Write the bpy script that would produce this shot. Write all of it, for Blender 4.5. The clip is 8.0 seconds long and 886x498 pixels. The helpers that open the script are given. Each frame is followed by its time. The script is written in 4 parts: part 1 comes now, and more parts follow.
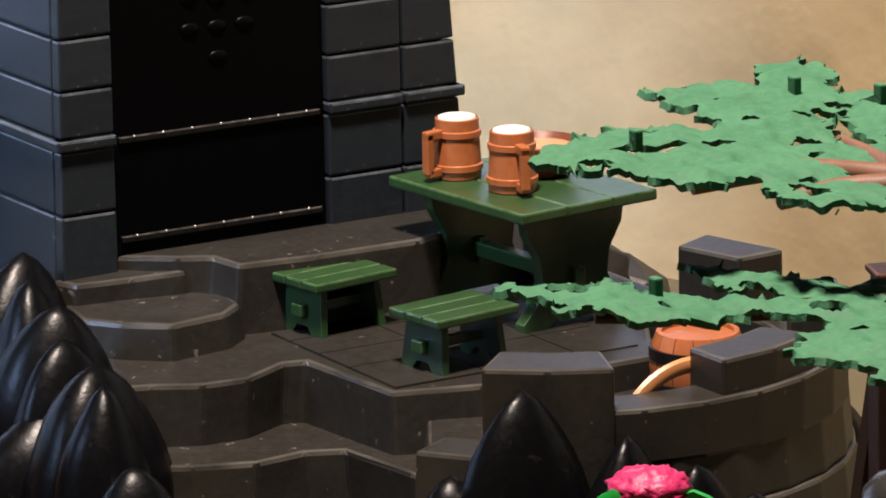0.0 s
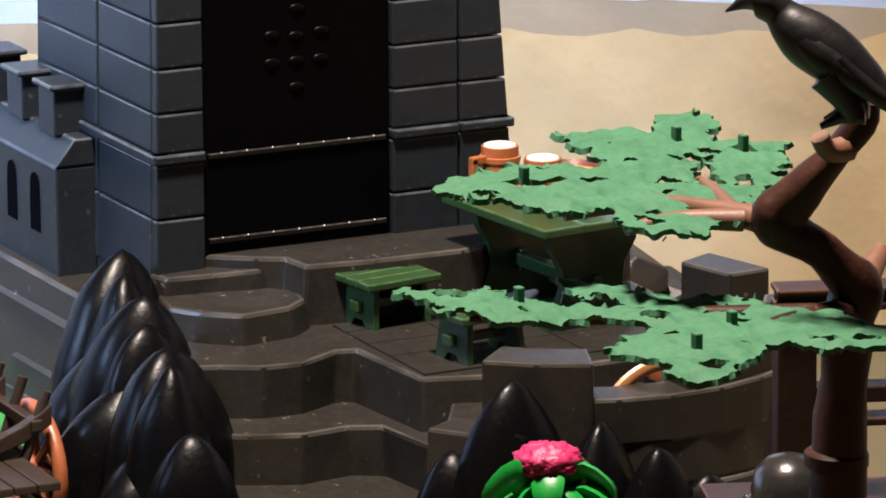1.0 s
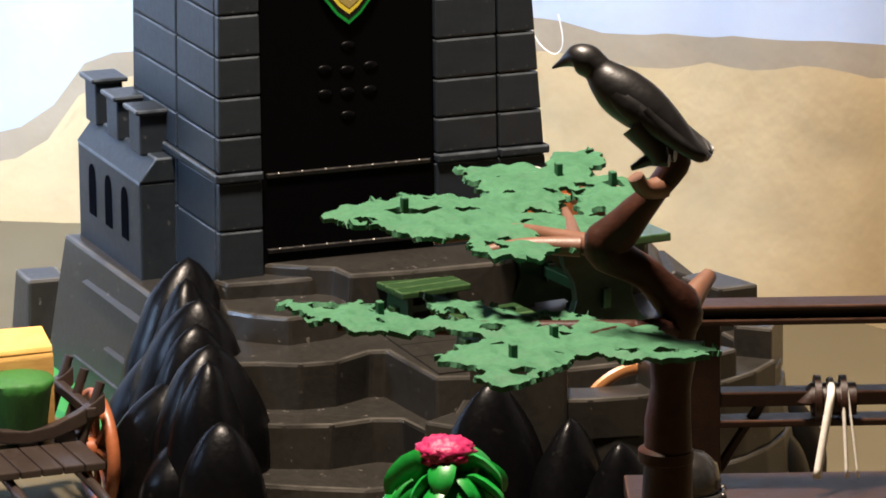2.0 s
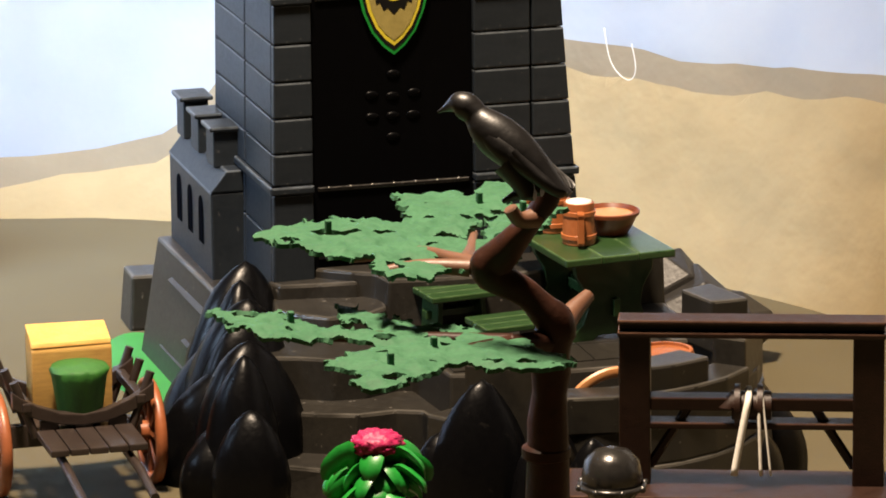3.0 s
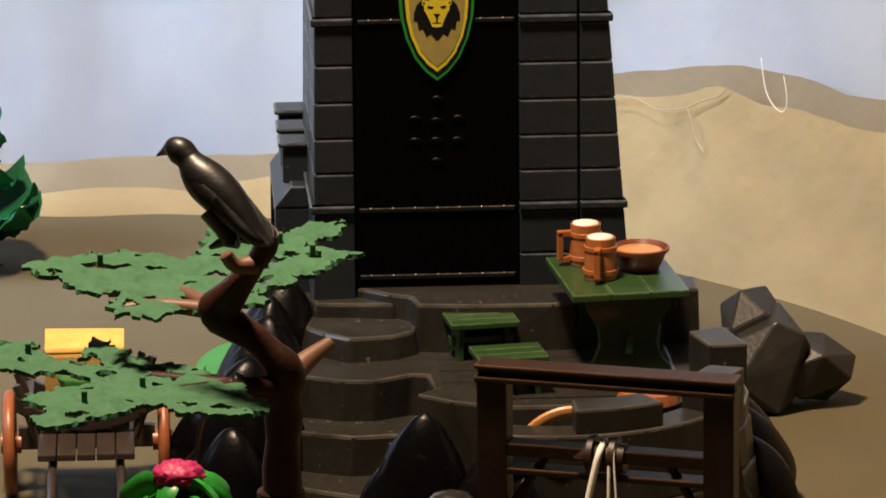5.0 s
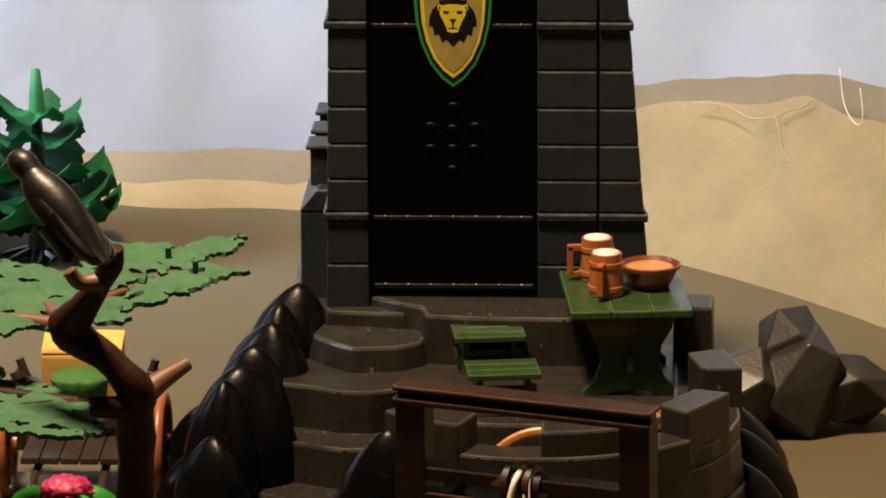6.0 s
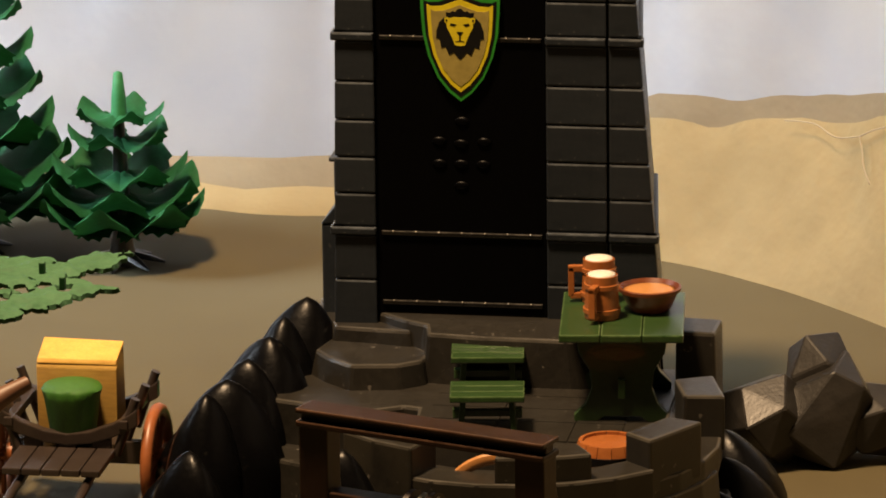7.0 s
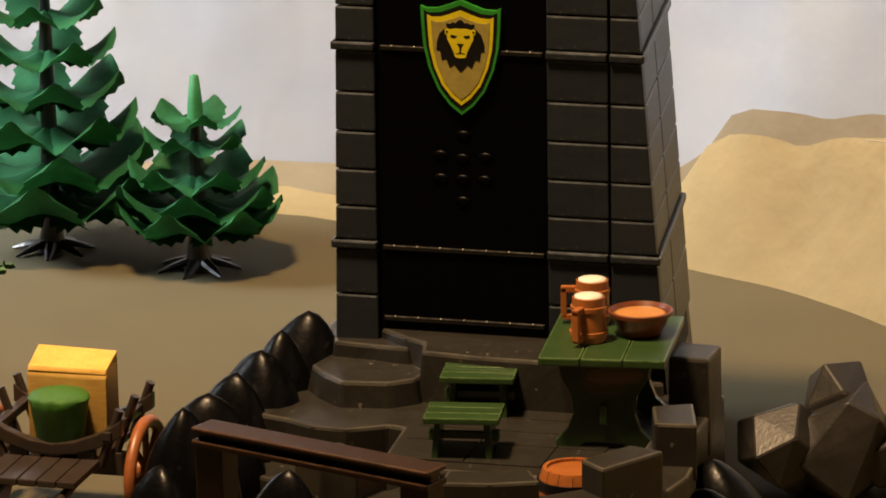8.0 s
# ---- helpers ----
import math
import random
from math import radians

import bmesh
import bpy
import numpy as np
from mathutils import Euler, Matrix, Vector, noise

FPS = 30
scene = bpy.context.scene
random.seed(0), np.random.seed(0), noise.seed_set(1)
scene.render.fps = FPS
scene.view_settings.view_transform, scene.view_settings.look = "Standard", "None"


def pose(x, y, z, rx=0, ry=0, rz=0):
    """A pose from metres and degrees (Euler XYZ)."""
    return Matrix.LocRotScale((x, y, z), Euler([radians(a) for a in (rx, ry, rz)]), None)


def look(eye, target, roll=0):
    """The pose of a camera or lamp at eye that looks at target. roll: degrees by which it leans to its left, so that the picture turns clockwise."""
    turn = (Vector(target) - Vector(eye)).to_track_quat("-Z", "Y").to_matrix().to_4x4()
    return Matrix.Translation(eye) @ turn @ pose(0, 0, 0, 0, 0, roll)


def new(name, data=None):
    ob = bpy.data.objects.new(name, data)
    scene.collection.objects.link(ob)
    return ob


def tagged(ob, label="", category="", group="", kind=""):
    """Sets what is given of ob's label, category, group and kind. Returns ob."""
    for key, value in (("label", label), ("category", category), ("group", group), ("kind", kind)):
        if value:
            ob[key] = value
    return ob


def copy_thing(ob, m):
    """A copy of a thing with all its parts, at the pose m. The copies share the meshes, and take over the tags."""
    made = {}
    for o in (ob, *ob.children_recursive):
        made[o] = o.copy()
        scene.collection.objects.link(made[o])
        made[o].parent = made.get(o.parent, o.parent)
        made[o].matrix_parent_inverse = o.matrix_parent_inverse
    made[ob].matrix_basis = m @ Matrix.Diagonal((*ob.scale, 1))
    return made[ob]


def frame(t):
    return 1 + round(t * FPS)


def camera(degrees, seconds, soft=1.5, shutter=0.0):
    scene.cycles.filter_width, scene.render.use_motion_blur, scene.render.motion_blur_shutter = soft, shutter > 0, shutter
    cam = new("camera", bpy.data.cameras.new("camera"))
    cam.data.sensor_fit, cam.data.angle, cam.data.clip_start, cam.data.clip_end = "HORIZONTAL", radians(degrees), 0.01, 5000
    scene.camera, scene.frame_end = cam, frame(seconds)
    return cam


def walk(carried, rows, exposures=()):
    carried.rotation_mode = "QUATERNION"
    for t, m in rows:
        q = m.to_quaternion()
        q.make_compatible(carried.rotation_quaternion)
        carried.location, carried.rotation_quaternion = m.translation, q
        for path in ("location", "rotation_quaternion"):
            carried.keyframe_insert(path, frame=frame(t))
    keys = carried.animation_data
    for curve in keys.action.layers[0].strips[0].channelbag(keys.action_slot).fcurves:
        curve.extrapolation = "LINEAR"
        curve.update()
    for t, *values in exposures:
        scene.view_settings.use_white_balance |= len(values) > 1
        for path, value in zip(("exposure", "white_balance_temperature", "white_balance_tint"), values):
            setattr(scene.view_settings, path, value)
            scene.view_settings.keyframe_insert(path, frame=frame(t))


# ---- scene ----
cam = camera(9.0, 8.0, soft=1.8)
PATH = [
    (0, (-0.791, -1.484, 0.492), (0.189, 0.191, 0.006), -1.1),
    (0.5, (-0.824, -1.675, 0.533), (0.086, 0.04, 0.053), 0.2),
    (1, (-0.816, -1.787, 0.563), (0.036, -0.043, 0.079), -0.3),
    (2.5, (-0.678, -2.224, 0.664), (-0.092, -0.375, 0.176), -0.6),
    (3, (-0.619, -2.361, 0.702), (-0.111, -0.49, 0.209), -0.6),
    (3.5, (-0.514, -2.49, 0.735), (-0.11, -0.595, 0.24), -0.4),
    (4, (-0.38, -2.483, 0.736), (-0.078, -0.57, 0.236), -0.5),
    (4.5, (-0.254, -2.467, 0.733), (-0.05, -0.542, 0.231), -0.6),
    (6, (0.118, -2.387, 0.742), (0.019, -0.458, 0.221), -0.4),
    (6.5, (0.244, -2.354, 0.742), (0.039, -0.434, 0.22), -0.5),
    (7, (0.369, -2.311, 0.739), (0.058, -0.405, 0.216), -0.7),
    (7.5, (0.492, -2.255, 0.735), (0.074, -0.37, 0.212), -0.7),
    (8, (0.594, -2.205, 0.731), (0.085, -0.342, 0.208), -0.8),
]
walk(cam, [(t, look(eye, target, roll)) for t, eye, target, roll in PATH],
     [(0, -0.04, 5450, 20), (1.0, 0.1, 5450, 20), (2.5, 0.1, 5900, 16), (3.5, -0.3, 6350, 16), (4.5, -0.6, 6500, 17), (6.0, -0.65, 7300, 20), (8.0, -0.75, 8800, 20)])

# ---- world and lights ----
world = bpy.data.worlds.new("room_light")
scene.world = world
world.use_nodes = True
world.node_tree.nodes["Background"].inputs[0].default_value = (0.9, 0.85, 0.8, 1)
world.node_tree.nodes["Background"].inputs[1].default_value = 0.002
scene.view_settings.exposure = 0.0


def lamp(name, eye, target, size, watts, colour, spread=180):
    data = bpy.data.lights.new(name, "AREA")
    data.spread = radians(spread)
    data.shape, data.size, data.energy, data.color = "DISK", size, watts, colour
    ob = new(name, data)
    ob.matrix_world = look(eye, target)
    return ob


lamp("ceiling_lamp", (-0.24, -0.38, 1.45), (0.02, -0.02, 0.05), 0.2, 80, (1.0, 0.79, 0.53))
lamp("window_light", (-1.1, 0.14, 0.66), (-0.6, 0.5, 0.35), 0.5, 24, (0.58, 0.79, 1.0), 80)

# ---- units: one unit is five centimetres, a doll's half metre ----
U, Z0 = 0.05, 0.2


def W(x, y, z):
    return Vector((x * U, y * U, (z - Z0) * U))


def thing(name, x, y, z, rz=0.0, label="", category="", group="", kind=""):
    ob = new(name)
    ob.empty_display_size = 0.01
    ob.matrix_world = Matrix.Translation(W(x, y, z)) @ pose(0, 0, 0, 0, 0, rz)
    return tagged(ob, label, category, group, kind)


WORN_LIT = {}  # lighter top-facing edges of some materials: part wear, part painted highlight


def mesh_of(name, bm, material, smooth=None):
    bmesh.ops.scale(bm, vec=(U, U, U), verts=bm.verts)
    bmesh.ops.recalc_face_normals(bm, faces=bm.faces)
    me = bpy.data.meshes.new(name)
    bm.to_mesh(me)
    bm.free()
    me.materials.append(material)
    me.materials.append(WORN_LIT.get(material.name, material))
    if smooth is not None:
        me.shade_smooth()
        if smooth < 179:
            me.set_sharp_from_angle(angle=radians(smooth))
    return me


def part(name, bm, material, parent, label="", smooth=None, at=None):
    ob = new(name, mesh_of(name, bm, material, smooth))
    ob.parent = parent
    if at is not None:
        ob.matrix_basis = at
    return tagged(ob, label)


def shared_part(name, me, parent, at):
    ob = new(name, me)
    ob.parent = parent
    ob.matrix_basis = at
    return ob


def T(x, y, z, rx=0, ry=0, rz=0):
    return pose(x * U, y * U, z * U, rx, ry, rz)


def setting(name, bm, material, label, category, smooth=None):
    bmesh.ops.translate(bm, vec=(0, 0, -Z0), verts=bm.verts)
    ob = new(name, mesh_of(name, bm, material, smooth))
    return tagged(ob, label, category, kind="structure")


# ---- materials ----
def material(name, colour, rough=0.5, second=None, scale=400.0, bump=0.15, bump_scale=1500.0, metal=0.0, spots=None, coat=0.0, stretch=(1, 1, 1), vary=0.0, spec=0.5, relief=0.0004):
    m = bpy.data.materials.new(name)
    m.use_nodes = True
    n, l = m.node_tree.nodes, m.node_tree.links
    b = n["Principled BSDF"]
    second = second or tuple(c * 0.75 for c in colour)
    co = n.new("ShaderNodeTexCoord")
    mp = n.new("ShaderNodeMapping")
    mp.inputs["Scale"].default_value = stretch
    l.new(co.outputs["Object"], mp.inputs[0])
    t1 = n.new("ShaderNodeTexNoise")
    t1.inputs["Scale"].default_value, t1.inputs["Detail"].default_value = scale, 6
    l.new(mp.outputs[0], t1.inputs["Vector"])
    t2 = n.new("ShaderNodeTexNoise")
    t2.inputs["Scale"].default_value, t2.inputs["Detail"].default_value = scale * 0.16, 3
    l.new(mp.outputs[0], t2.inputs["Vector"])
    add = n.new("ShaderNodeMath")
    add.operation = "ADD"
    l.new(t1.outputs["Fac"], add.inputs[0])
    l.new(t2.outputs["Fac"], add.inputs[1])
    ramp = n.new("ShaderNodeMapRange")
    ramp.inputs[1].default_value, ramp.inputs[2].default_value = 0.7, 1.3
    l.new(add.outputs[0], ramp.inputs[0])
    mix = n.new("ShaderNodeMix")
    mix.data_type = "RGBA"
    mix.inputs[6].default_value, mix.inputs[7].default_value = (*second, 1), (*colour, 1)
    l.new(ramp.outputs[0], mix.inputs[0])
    out = mix.outputs[2]
    if spots:
        sp_n = n.new("ShaderNodeTexNoise")
        sp_n.inputs["Scale"].default_value, sp_n.inputs["Detail"].default_value = 260, 2
        l.new(mp.outputs[0], sp_n.inputs["Vector"])
        sp_r = n.new("ShaderNodeMapRange")
        sp_r.inputs[1].default_value, sp_r.inputs[2].default_value, sp_r.inputs[4].default_value = 0.70, 0.76, 0.5
        l.new(sp_n.outputs["Fac"], sp_r.inputs[0])
        sm = n.new("ShaderNodeMix")
        sm.data_type = "RGBA"
        sm.inputs[7].default_value = (*spots, 1)
        l.new(sp_r.outputs[0], sm.inputs[0])
        l.new(out, sm.inputs[6])
        out = sm.outputs[2]
    if vary:
        info = n.new("ShaderNodeObjectInfo")
        rr = n.new("ShaderNodeMapRange")
        rr.inputs[3].default_value, rr.inputs[4].default_value = 1 - vary, 1 + vary
        l.new(info.outputs["Random"], rr.inputs[0])
        hs = n.new("ShaderNodeHueSaturation")
        l.new(rr.outputs[0], hs.inputs["Value"])
        l.new(out, hs.inputs["Color"])
        out = hs.outputs[0]
    l.new(out, b.inputs["Base Color"])
    rm = n.new("ShaderNodeMapRange")
    rm.inputs[3].default_value, rm.inputs[4].default_value = max(0.05, rough - 0.08), min(1, rough + 0.08)
    l.new(t1.outputs["Fac"], rm.inputs[0])
    l.new(rm.outputs[0], b.inputs["Roughness"])
    b.inputs["Metallic"].default_value = metal
    b.inputs["Specular IOR Level"].default_value = spec
    b.inputs["Coat Weight"].default_value = coat
    t3 = n.new("ShaderNodeTexNoise")
    t3.inputs["Scale"].default_value, t3.inputs["Detail"].default_value = bump_scale, 4
    l.new(mp.outputs[0], t3.inputs["Vector"])
    bp = n.new("ShaderNodeBump")
    bp.inputs["Strength"].default_value, bp.inputs["Distance"].default_value = bump, relief
    l.new(t3.outputs["Fac"], bp.inputs["Height"])
    l.new(bp.outputs[0], b.inputs["Normal"])
    return m


STONE = material("grey_plastic_stone", (0.0138, 0.0176, 0.0222), 0.42, (0.0092, 0.0122, 0.0158), vary=0.12, spec=0.3, spots=(0.08, 0.08, 0.08))
ROCK = material("grey_rock_plastic", (0.0185, 0.0165, 0.0130), 0.40, (0.0118, 0.0106, 0.0088), spec=0.42, spots=(0.16, 0.145, 0.125))
JOINT = material("dark_joint", (0.0090, 0.0096, 0.0105), 0.7, spec=0.3)
BLACK = material("black_plastic", (0.0030, 0.0030, 0.0035), 0.35)
GATE = material("black_gate_plastic", (0.0010, 0.0010, 0.0013), 0.4, spec=0.06, stretch=(6, 6, 0.5))
BOSS = material("black_boss_plastic", (0.0012, 0.0012, 0.0015), 0.36, spec=0.07)
STRAP = material("black_strap_plastic", (0.006, 0.006, 0.006), 0.25)
# near-black that stands for the shade inside the windows
OPENING_SHADE = material("opening_shade", (0.003, 0.003, 0.004), 0.95, spec=0.0)
SPIRE = material("glossy_black_rock", (0.0022, 0.0022, 0.0026), 0.31, bump=0.25, bump_scale=500, spec=0.12, spots=(0.0120, 0.0110, 0.0100))
STUD = material("worn_silver_studs", (0.45, 0.42, 0.38), 0.35, metal=0.6)
GREEN = material("dark_green_wood_plastic", (0.0213, 0.0531, 0.0149), 0.33, (0.0127, 0.0361, 0.0093), scale=300, stretch=(1, 6, 1), bump=0.3, vary=0.08, spec=0.6, coat=0.25, spots=(0.07, 0.11, 0.045))
ORANGE = material("orange_brown_plastic", (0.3224, 0.1054, 0.0310), 0.32, (0.2480, 0.0744, 0.0217))
BOWL = material("brown_bowl_plastic", (0.15, 0.040, 0.014), 0.35, (0.10, 0.026, 0.010))
SOUP = material("orange_soup", (0.4650, 0.2025, 0.0675), 0.4)
FOAM = material("white_foam_plastic", (0.7200, 0.6840, 0.6120), 0.45)
BARK = material("brown_trunk_plastic", (0.040, 0.0135, 0.007), 0.5, (0.0170, 0.0070, 0.0045), scale=250, bump=0.4, bump_scale=600, spec=0.16)
TWIG = material("pinkish_brown_twig", (0.1339, 0.0595, 0.0316), 0.5)
LEAF = material("green_leaf_plastic", (0.044, 0.132, 0.066), 0.7, (0.029, 0.095, 0.047), scale=700, bump=0.5, bump_scale=1100, spec=0.2)
FIR = material("dark_fir_plastic", (0.012, 0.165, 0.066), 0.62, (0.008, 0.115, 0.046), vary=0.15, spec=0.25, spots=(0.05, 0.2, 0.1))
BUSH = material("bright_green_plastic", (0.0112, 0.2400, 0.0263), 0.4, (0.0075, 0.1650, 0.0150))
LAWN = material("bright_green_mat", (0.026, 0.185, 0.032), 0.6, (0.018, 0.140, 0.022))
PINK = material("magenta_flower", (0.4125, 0.0090, 0.0825), 0.5, (0.2625, 0.0060, 0.0600), scale=900, bump=0.6, bump_scale=1500)
WOOD = material("dark_brown_beam", (0.0244, 0.0099, 0.0052), 0.45, (0.0143, 0.0057, 0.0032), scale=300, stretch=(1, 1, 1), bump=0.3, spec=0.3)
# one hay in two tones: lit top and shaded sides put into colour
HAY_LIT = material("hay_top_lit", (0.75, 0.44, 0.105), 0.6, (0.58, 0.31, 0.06), scale=900, stretch=(1, 1, 3), bump=0.8, bump_scale=1400)
HAY_SHADED = material("hay_side_shaded", (0.46, 0.265, 0.050), 0.65, (0.34, 0.185, 0.033), scale=900, stretch=(1, 1, 6), bump=0.8, bump_scale=1400)
GRASS = material("green_bundle", (0.0315, 0.1540, 0.0140), 0.55, (0.0140, 0.0910, 0.0084), scale=700, stretch=(3, 3, 0.6), bump=0.9, bump_scale=1200)
CART = material("brown_grey_cart", (0.0310, 0.0217, 0.0174), 0.4, (0.0211, 0.0140, 0.0112))
WHEEL = material("orange_wheel", (0.2925, 0.0910, 0.0325), 0.4, (0.2145, 0.0650, 0.0228))
IRON = material("dark_polished_iron", (0.0700, 0.0665, 0.0630), 0.24, (0.0490, 0.0462, 0.0434), metal=0.7)
STRING = material("white_string", (0.8, 0.76, 0.68), 0.8)
BOULDER = material("grey_faceted_rock", (0.0240, 0.0216, 0.0192), 0.42, (0.0110, 0.0102, 0.0095), scale=120, bump=0.4, bump_scale=500, spec=0.35)
BIRD = material("black_bird_plastic", (0.0080, 0.0072, 0.0072), 0.4, spec=0.4, bump=0.3, bump_scale=400)
SHIELD_GREEN = material("shield_green", (0.0070, 0.1960, 0.0245), 0.35)
SHIELD_GOLD = material("shield_gold", (0.55, 0.45, 0.030), 0.35)
SHIELD_TAN = material("shield_tan", (0.27, 0.215, 0.062), 0.4)
GROUND = material("olive_cloth", (0.0760, 0.0610, 0.0275), 0.9, (0.0630, 0.0495, 0.0215), scale=25, bump=0.25, bump_scale=900)
BEIGE = material("beige_cloth", (0.43, 0.34, 0.185), 0.9, (0.37, 0.285, 0.15), scale=30, bump=0.6, bump_scale=22, relief=0.006)
# beige cloth in shadow: the shade is put into a darker tan
TAN = material("shaded_tan_cloth", (0.33, 0.27, 0.18), 0.9, (0.28, 0.225, 0.15), scale=30, bump=0.6, bump_scale=22, relief=0.006)
SHEET = material("white_sheet", (0.52, 0.545, 0.575), 0.9, (0.40, 0.45, 0.55), scale=14, bump=0.6, bump_scale=14, relief=0.005)
PLASTER = material("room_plaster", (0.20, 0.18, 0.155), 0.9, scale=6)

# rock and stone edges: scuffs, with the highlight from above painted in
WORN_LIT[ROCK.name] = material("worn_lit_rock_edge", (0.066, 0.060, 0.050), 0.36, (0.015, 0.0135, 0.011), scale=70, spec=0.5)
WORN_LIT[STONE.name] = material("worn_lit_stone_edge", (0.085, 0.098, 0.112), 0.36, (0.012, 0.014, 0.016), scale=160, spec=0.5)
# strap, table and beam edges catching the lamp, put into the colour
WORN_LIT[STRAP.name] = material("strap_edge_glint", (0.075, 0.07, 0.065), 0.35, (0.006, 0.006, 0.006), scale=350)
WORN_LIT[GREEN.name] = material("green_edge_highlight", (0.075, 0.125, 0.05), 0.3, (0.016, 0.045, 0.012), scale=300, spec=0.6)
WORN_LIT[WOOD.name] = material("wood_edge_highlight", (0.085, 0.040, 0.022), 0.4, (0.022, 0.009, 0.005), scale=200)


# ---- shapes ----
def box(bm, x0, x1, y0, y1, z0, z1, bevel=0.0, seg=2):
    r = bmesh.ops.create_cube(bm, size=1)
    bmesh.ops.scale(bm, vec=(x1 - x0, y1 - y0, z1 - z0), verts=r["verts"])
    bmesh.ops.translate(bm, vec=((x0 + x1) / 2, (y0 + y1) / 2, (z0 + z1) / 2), verts=r["verts"])
    if bevel:
        edges = list({e for v in r["verts"] for e in v.link_edges})
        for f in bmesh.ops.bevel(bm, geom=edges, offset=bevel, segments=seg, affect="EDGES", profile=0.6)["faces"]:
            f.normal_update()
            # only bevels facing up get the painted highlight colour
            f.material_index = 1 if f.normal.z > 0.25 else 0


def boxed(*a, **k):
    bm = bmesh.new()
    box(bm, *a, **k)
    return bm


def hexa(bm, low, high, bevel=0.0):
    """A solid between two polygons with the same number of corners."""
    a = [bm.verts.new(p) for p in low]
    b = [bm.verts.new(p) for p in high]
    n = len(a)
    fs = [bm.faces.new(a[::-1]), bm.faces.new(b)]
    for i in range(n):
        fs.append(bm.faces.new((a[i], a[(i + 1) % n], b[(i + 1) % n], b[i])))
    bmesh.ops.recalc_face_normals(bm, faces=fs)
    if bevel:
        edges = list({e for f in fs for e in f.edges})
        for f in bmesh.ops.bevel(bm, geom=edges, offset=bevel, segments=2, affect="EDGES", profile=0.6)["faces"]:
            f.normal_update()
            # upward bevels carry the lighter edge colour, as if lit from above
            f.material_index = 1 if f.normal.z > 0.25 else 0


def prism(poly, z0, z1, grow=0.0, bevel=0.03):
    """A terrace: the polygon at the top, its foot spread by grow."""
    cx = sum(p[0] for p in poly) / len(poly)
    cy = sum(p[1] for p in poly) / len(poly)
    low = []
    for x, y in poly:
        d = math.hypot(x - cx, y - cy) or 1
        low.append((x + (x - cx) / d * grow, y + (y - cy) / d * grow, z0))
    bm = bmesh.new()
    hexa(bm, low, [(x, y, z1) for x, y in poly], bevel)
    return bm


def lathe(profile, seg=24, bm=None, at=(0, 0, 0)):
    bm = bm or bmesh.new()
    rings = []
    for r, z in profile:
        if r < 1e-5:
            rings.append([bm.verts.new((at[0], at[1], at[2] + z))])
        else:
            rings.append([bm.verts.new((at[0] + r * math.cos(2 * math.pi * i / seg), at[1] + r * math.sin(2 * math.pi * i / seg), at[2] + z)) for i in range(seg)])
    for a, b in zip(rings, rings[1:]):
        for i in range(seg):
            j = (i + 1) % seg
            q = [a[i % len(a)], a[j % len(a)], b[j % len(b)], b[i % len(b)]]
            q = list(dict.fromkeys(q))
            if len(q) > 2:
                bm.faces.new(q)
    for ring, flip in ((rings[0], True), (rings[-1], False)):
        if len(ring) > 2:
            bm.faces.new(ring[::-1] if flip else ring)
    return bm


def tube(path, radii, seg=12, bm=None, flat=1.0):
    bm = bm or bmesh.new()
    pts = [Vector(p) for p in path]
    rings, side = [], None
    for i, p in enumerate(pts):
        d = (pts[min(i + 1, len(pts) - 1)] - pts[max(i - 1, 0)]).normalized()
        ref = side if side is not None else (Vector((1, 0, 0)) if abs(d.x) < 0.8 else Vector((0, 1, 0)))
        side = (ref - d * ref.dot(d)).normalized()
        up = d.cross(side)
        r = radii[i] if isinstance(radii, (list, tuple)) else radii
        rings.append([bm.verts.new(p + r * (math.cos(2 * math.pi * k / seg) * side + flat * math.sin(2 * math.pi * k / seg) * up)) for k in range(seg)])
    for a, b in zip(rings, rings[1:]):
        for k in range(seg):
            bm.faces.new((a[k], a[(k + 1) % seg], b[(k + 1) % seg], b[k]))
    bm.faces.new(rings[0][::-1])
    bm.faces.new(rings[-1])
    return bm


def smooth_path(pts, n):
    """Points on a smooth curve through pts; the same for any number of values each."""
    out = []
    for i in range(len(pts) - 1):
        p0, p1, p2, p3 = (np.array(pts[min(max(i + k, 0), len(pts) - 1)], float) for k in (-1, 0, 1, 2))
        for k in range(n):
            t = k / n
            out.append(tuple(0.5 * (2 * p1 + (p2 - p0) * t + (2 * p0 - 5 * p1 + 4 * p2 - p3) * t * t + (3 * p1 - p0 - 3 * p2 + p3) * t ** 3)))
    out.append(tuple(float(v) for v in pts[-1]))
    return [tuple(float(v) for v in p) for p in out]


def jitter(bm, amount, scale, seed=0):
    for v in bm.verts:
        v.co += amount * noise.noise_vector(v.co * scale + Vector((seed * 7.3, seed * 3.1, 0)))


# ---- ground, cloth and room ----
bm = bmesh.new()
bmesh.ops.create_grid(bm, x_segments=80, y_segments=80, size=1)
for v in bm.verts:
    v.co = Vector((v.co.x * 62, v.co.y * 57 - 25, 0.2))
    far = v.co.xy.length
    v.co.z += 0.0 if far < 9 else 0.12 * noise.noise(v.co * 0.3)
setting("ground", bm, GROUND, "olive-beige cloth spread flat as the ground", "ground", 60)

WALL = smooth_path([(-30, 9.6), (-14, 9.0), (-9, 8.75), (-5, 8.65), (-2, 8.6), (0.65, 7.5), (1.8, 6.75), (3, 5.55), (4.2, 3.9), (5.3, 1.5), (6.2, -2), (9, -12)], 10)


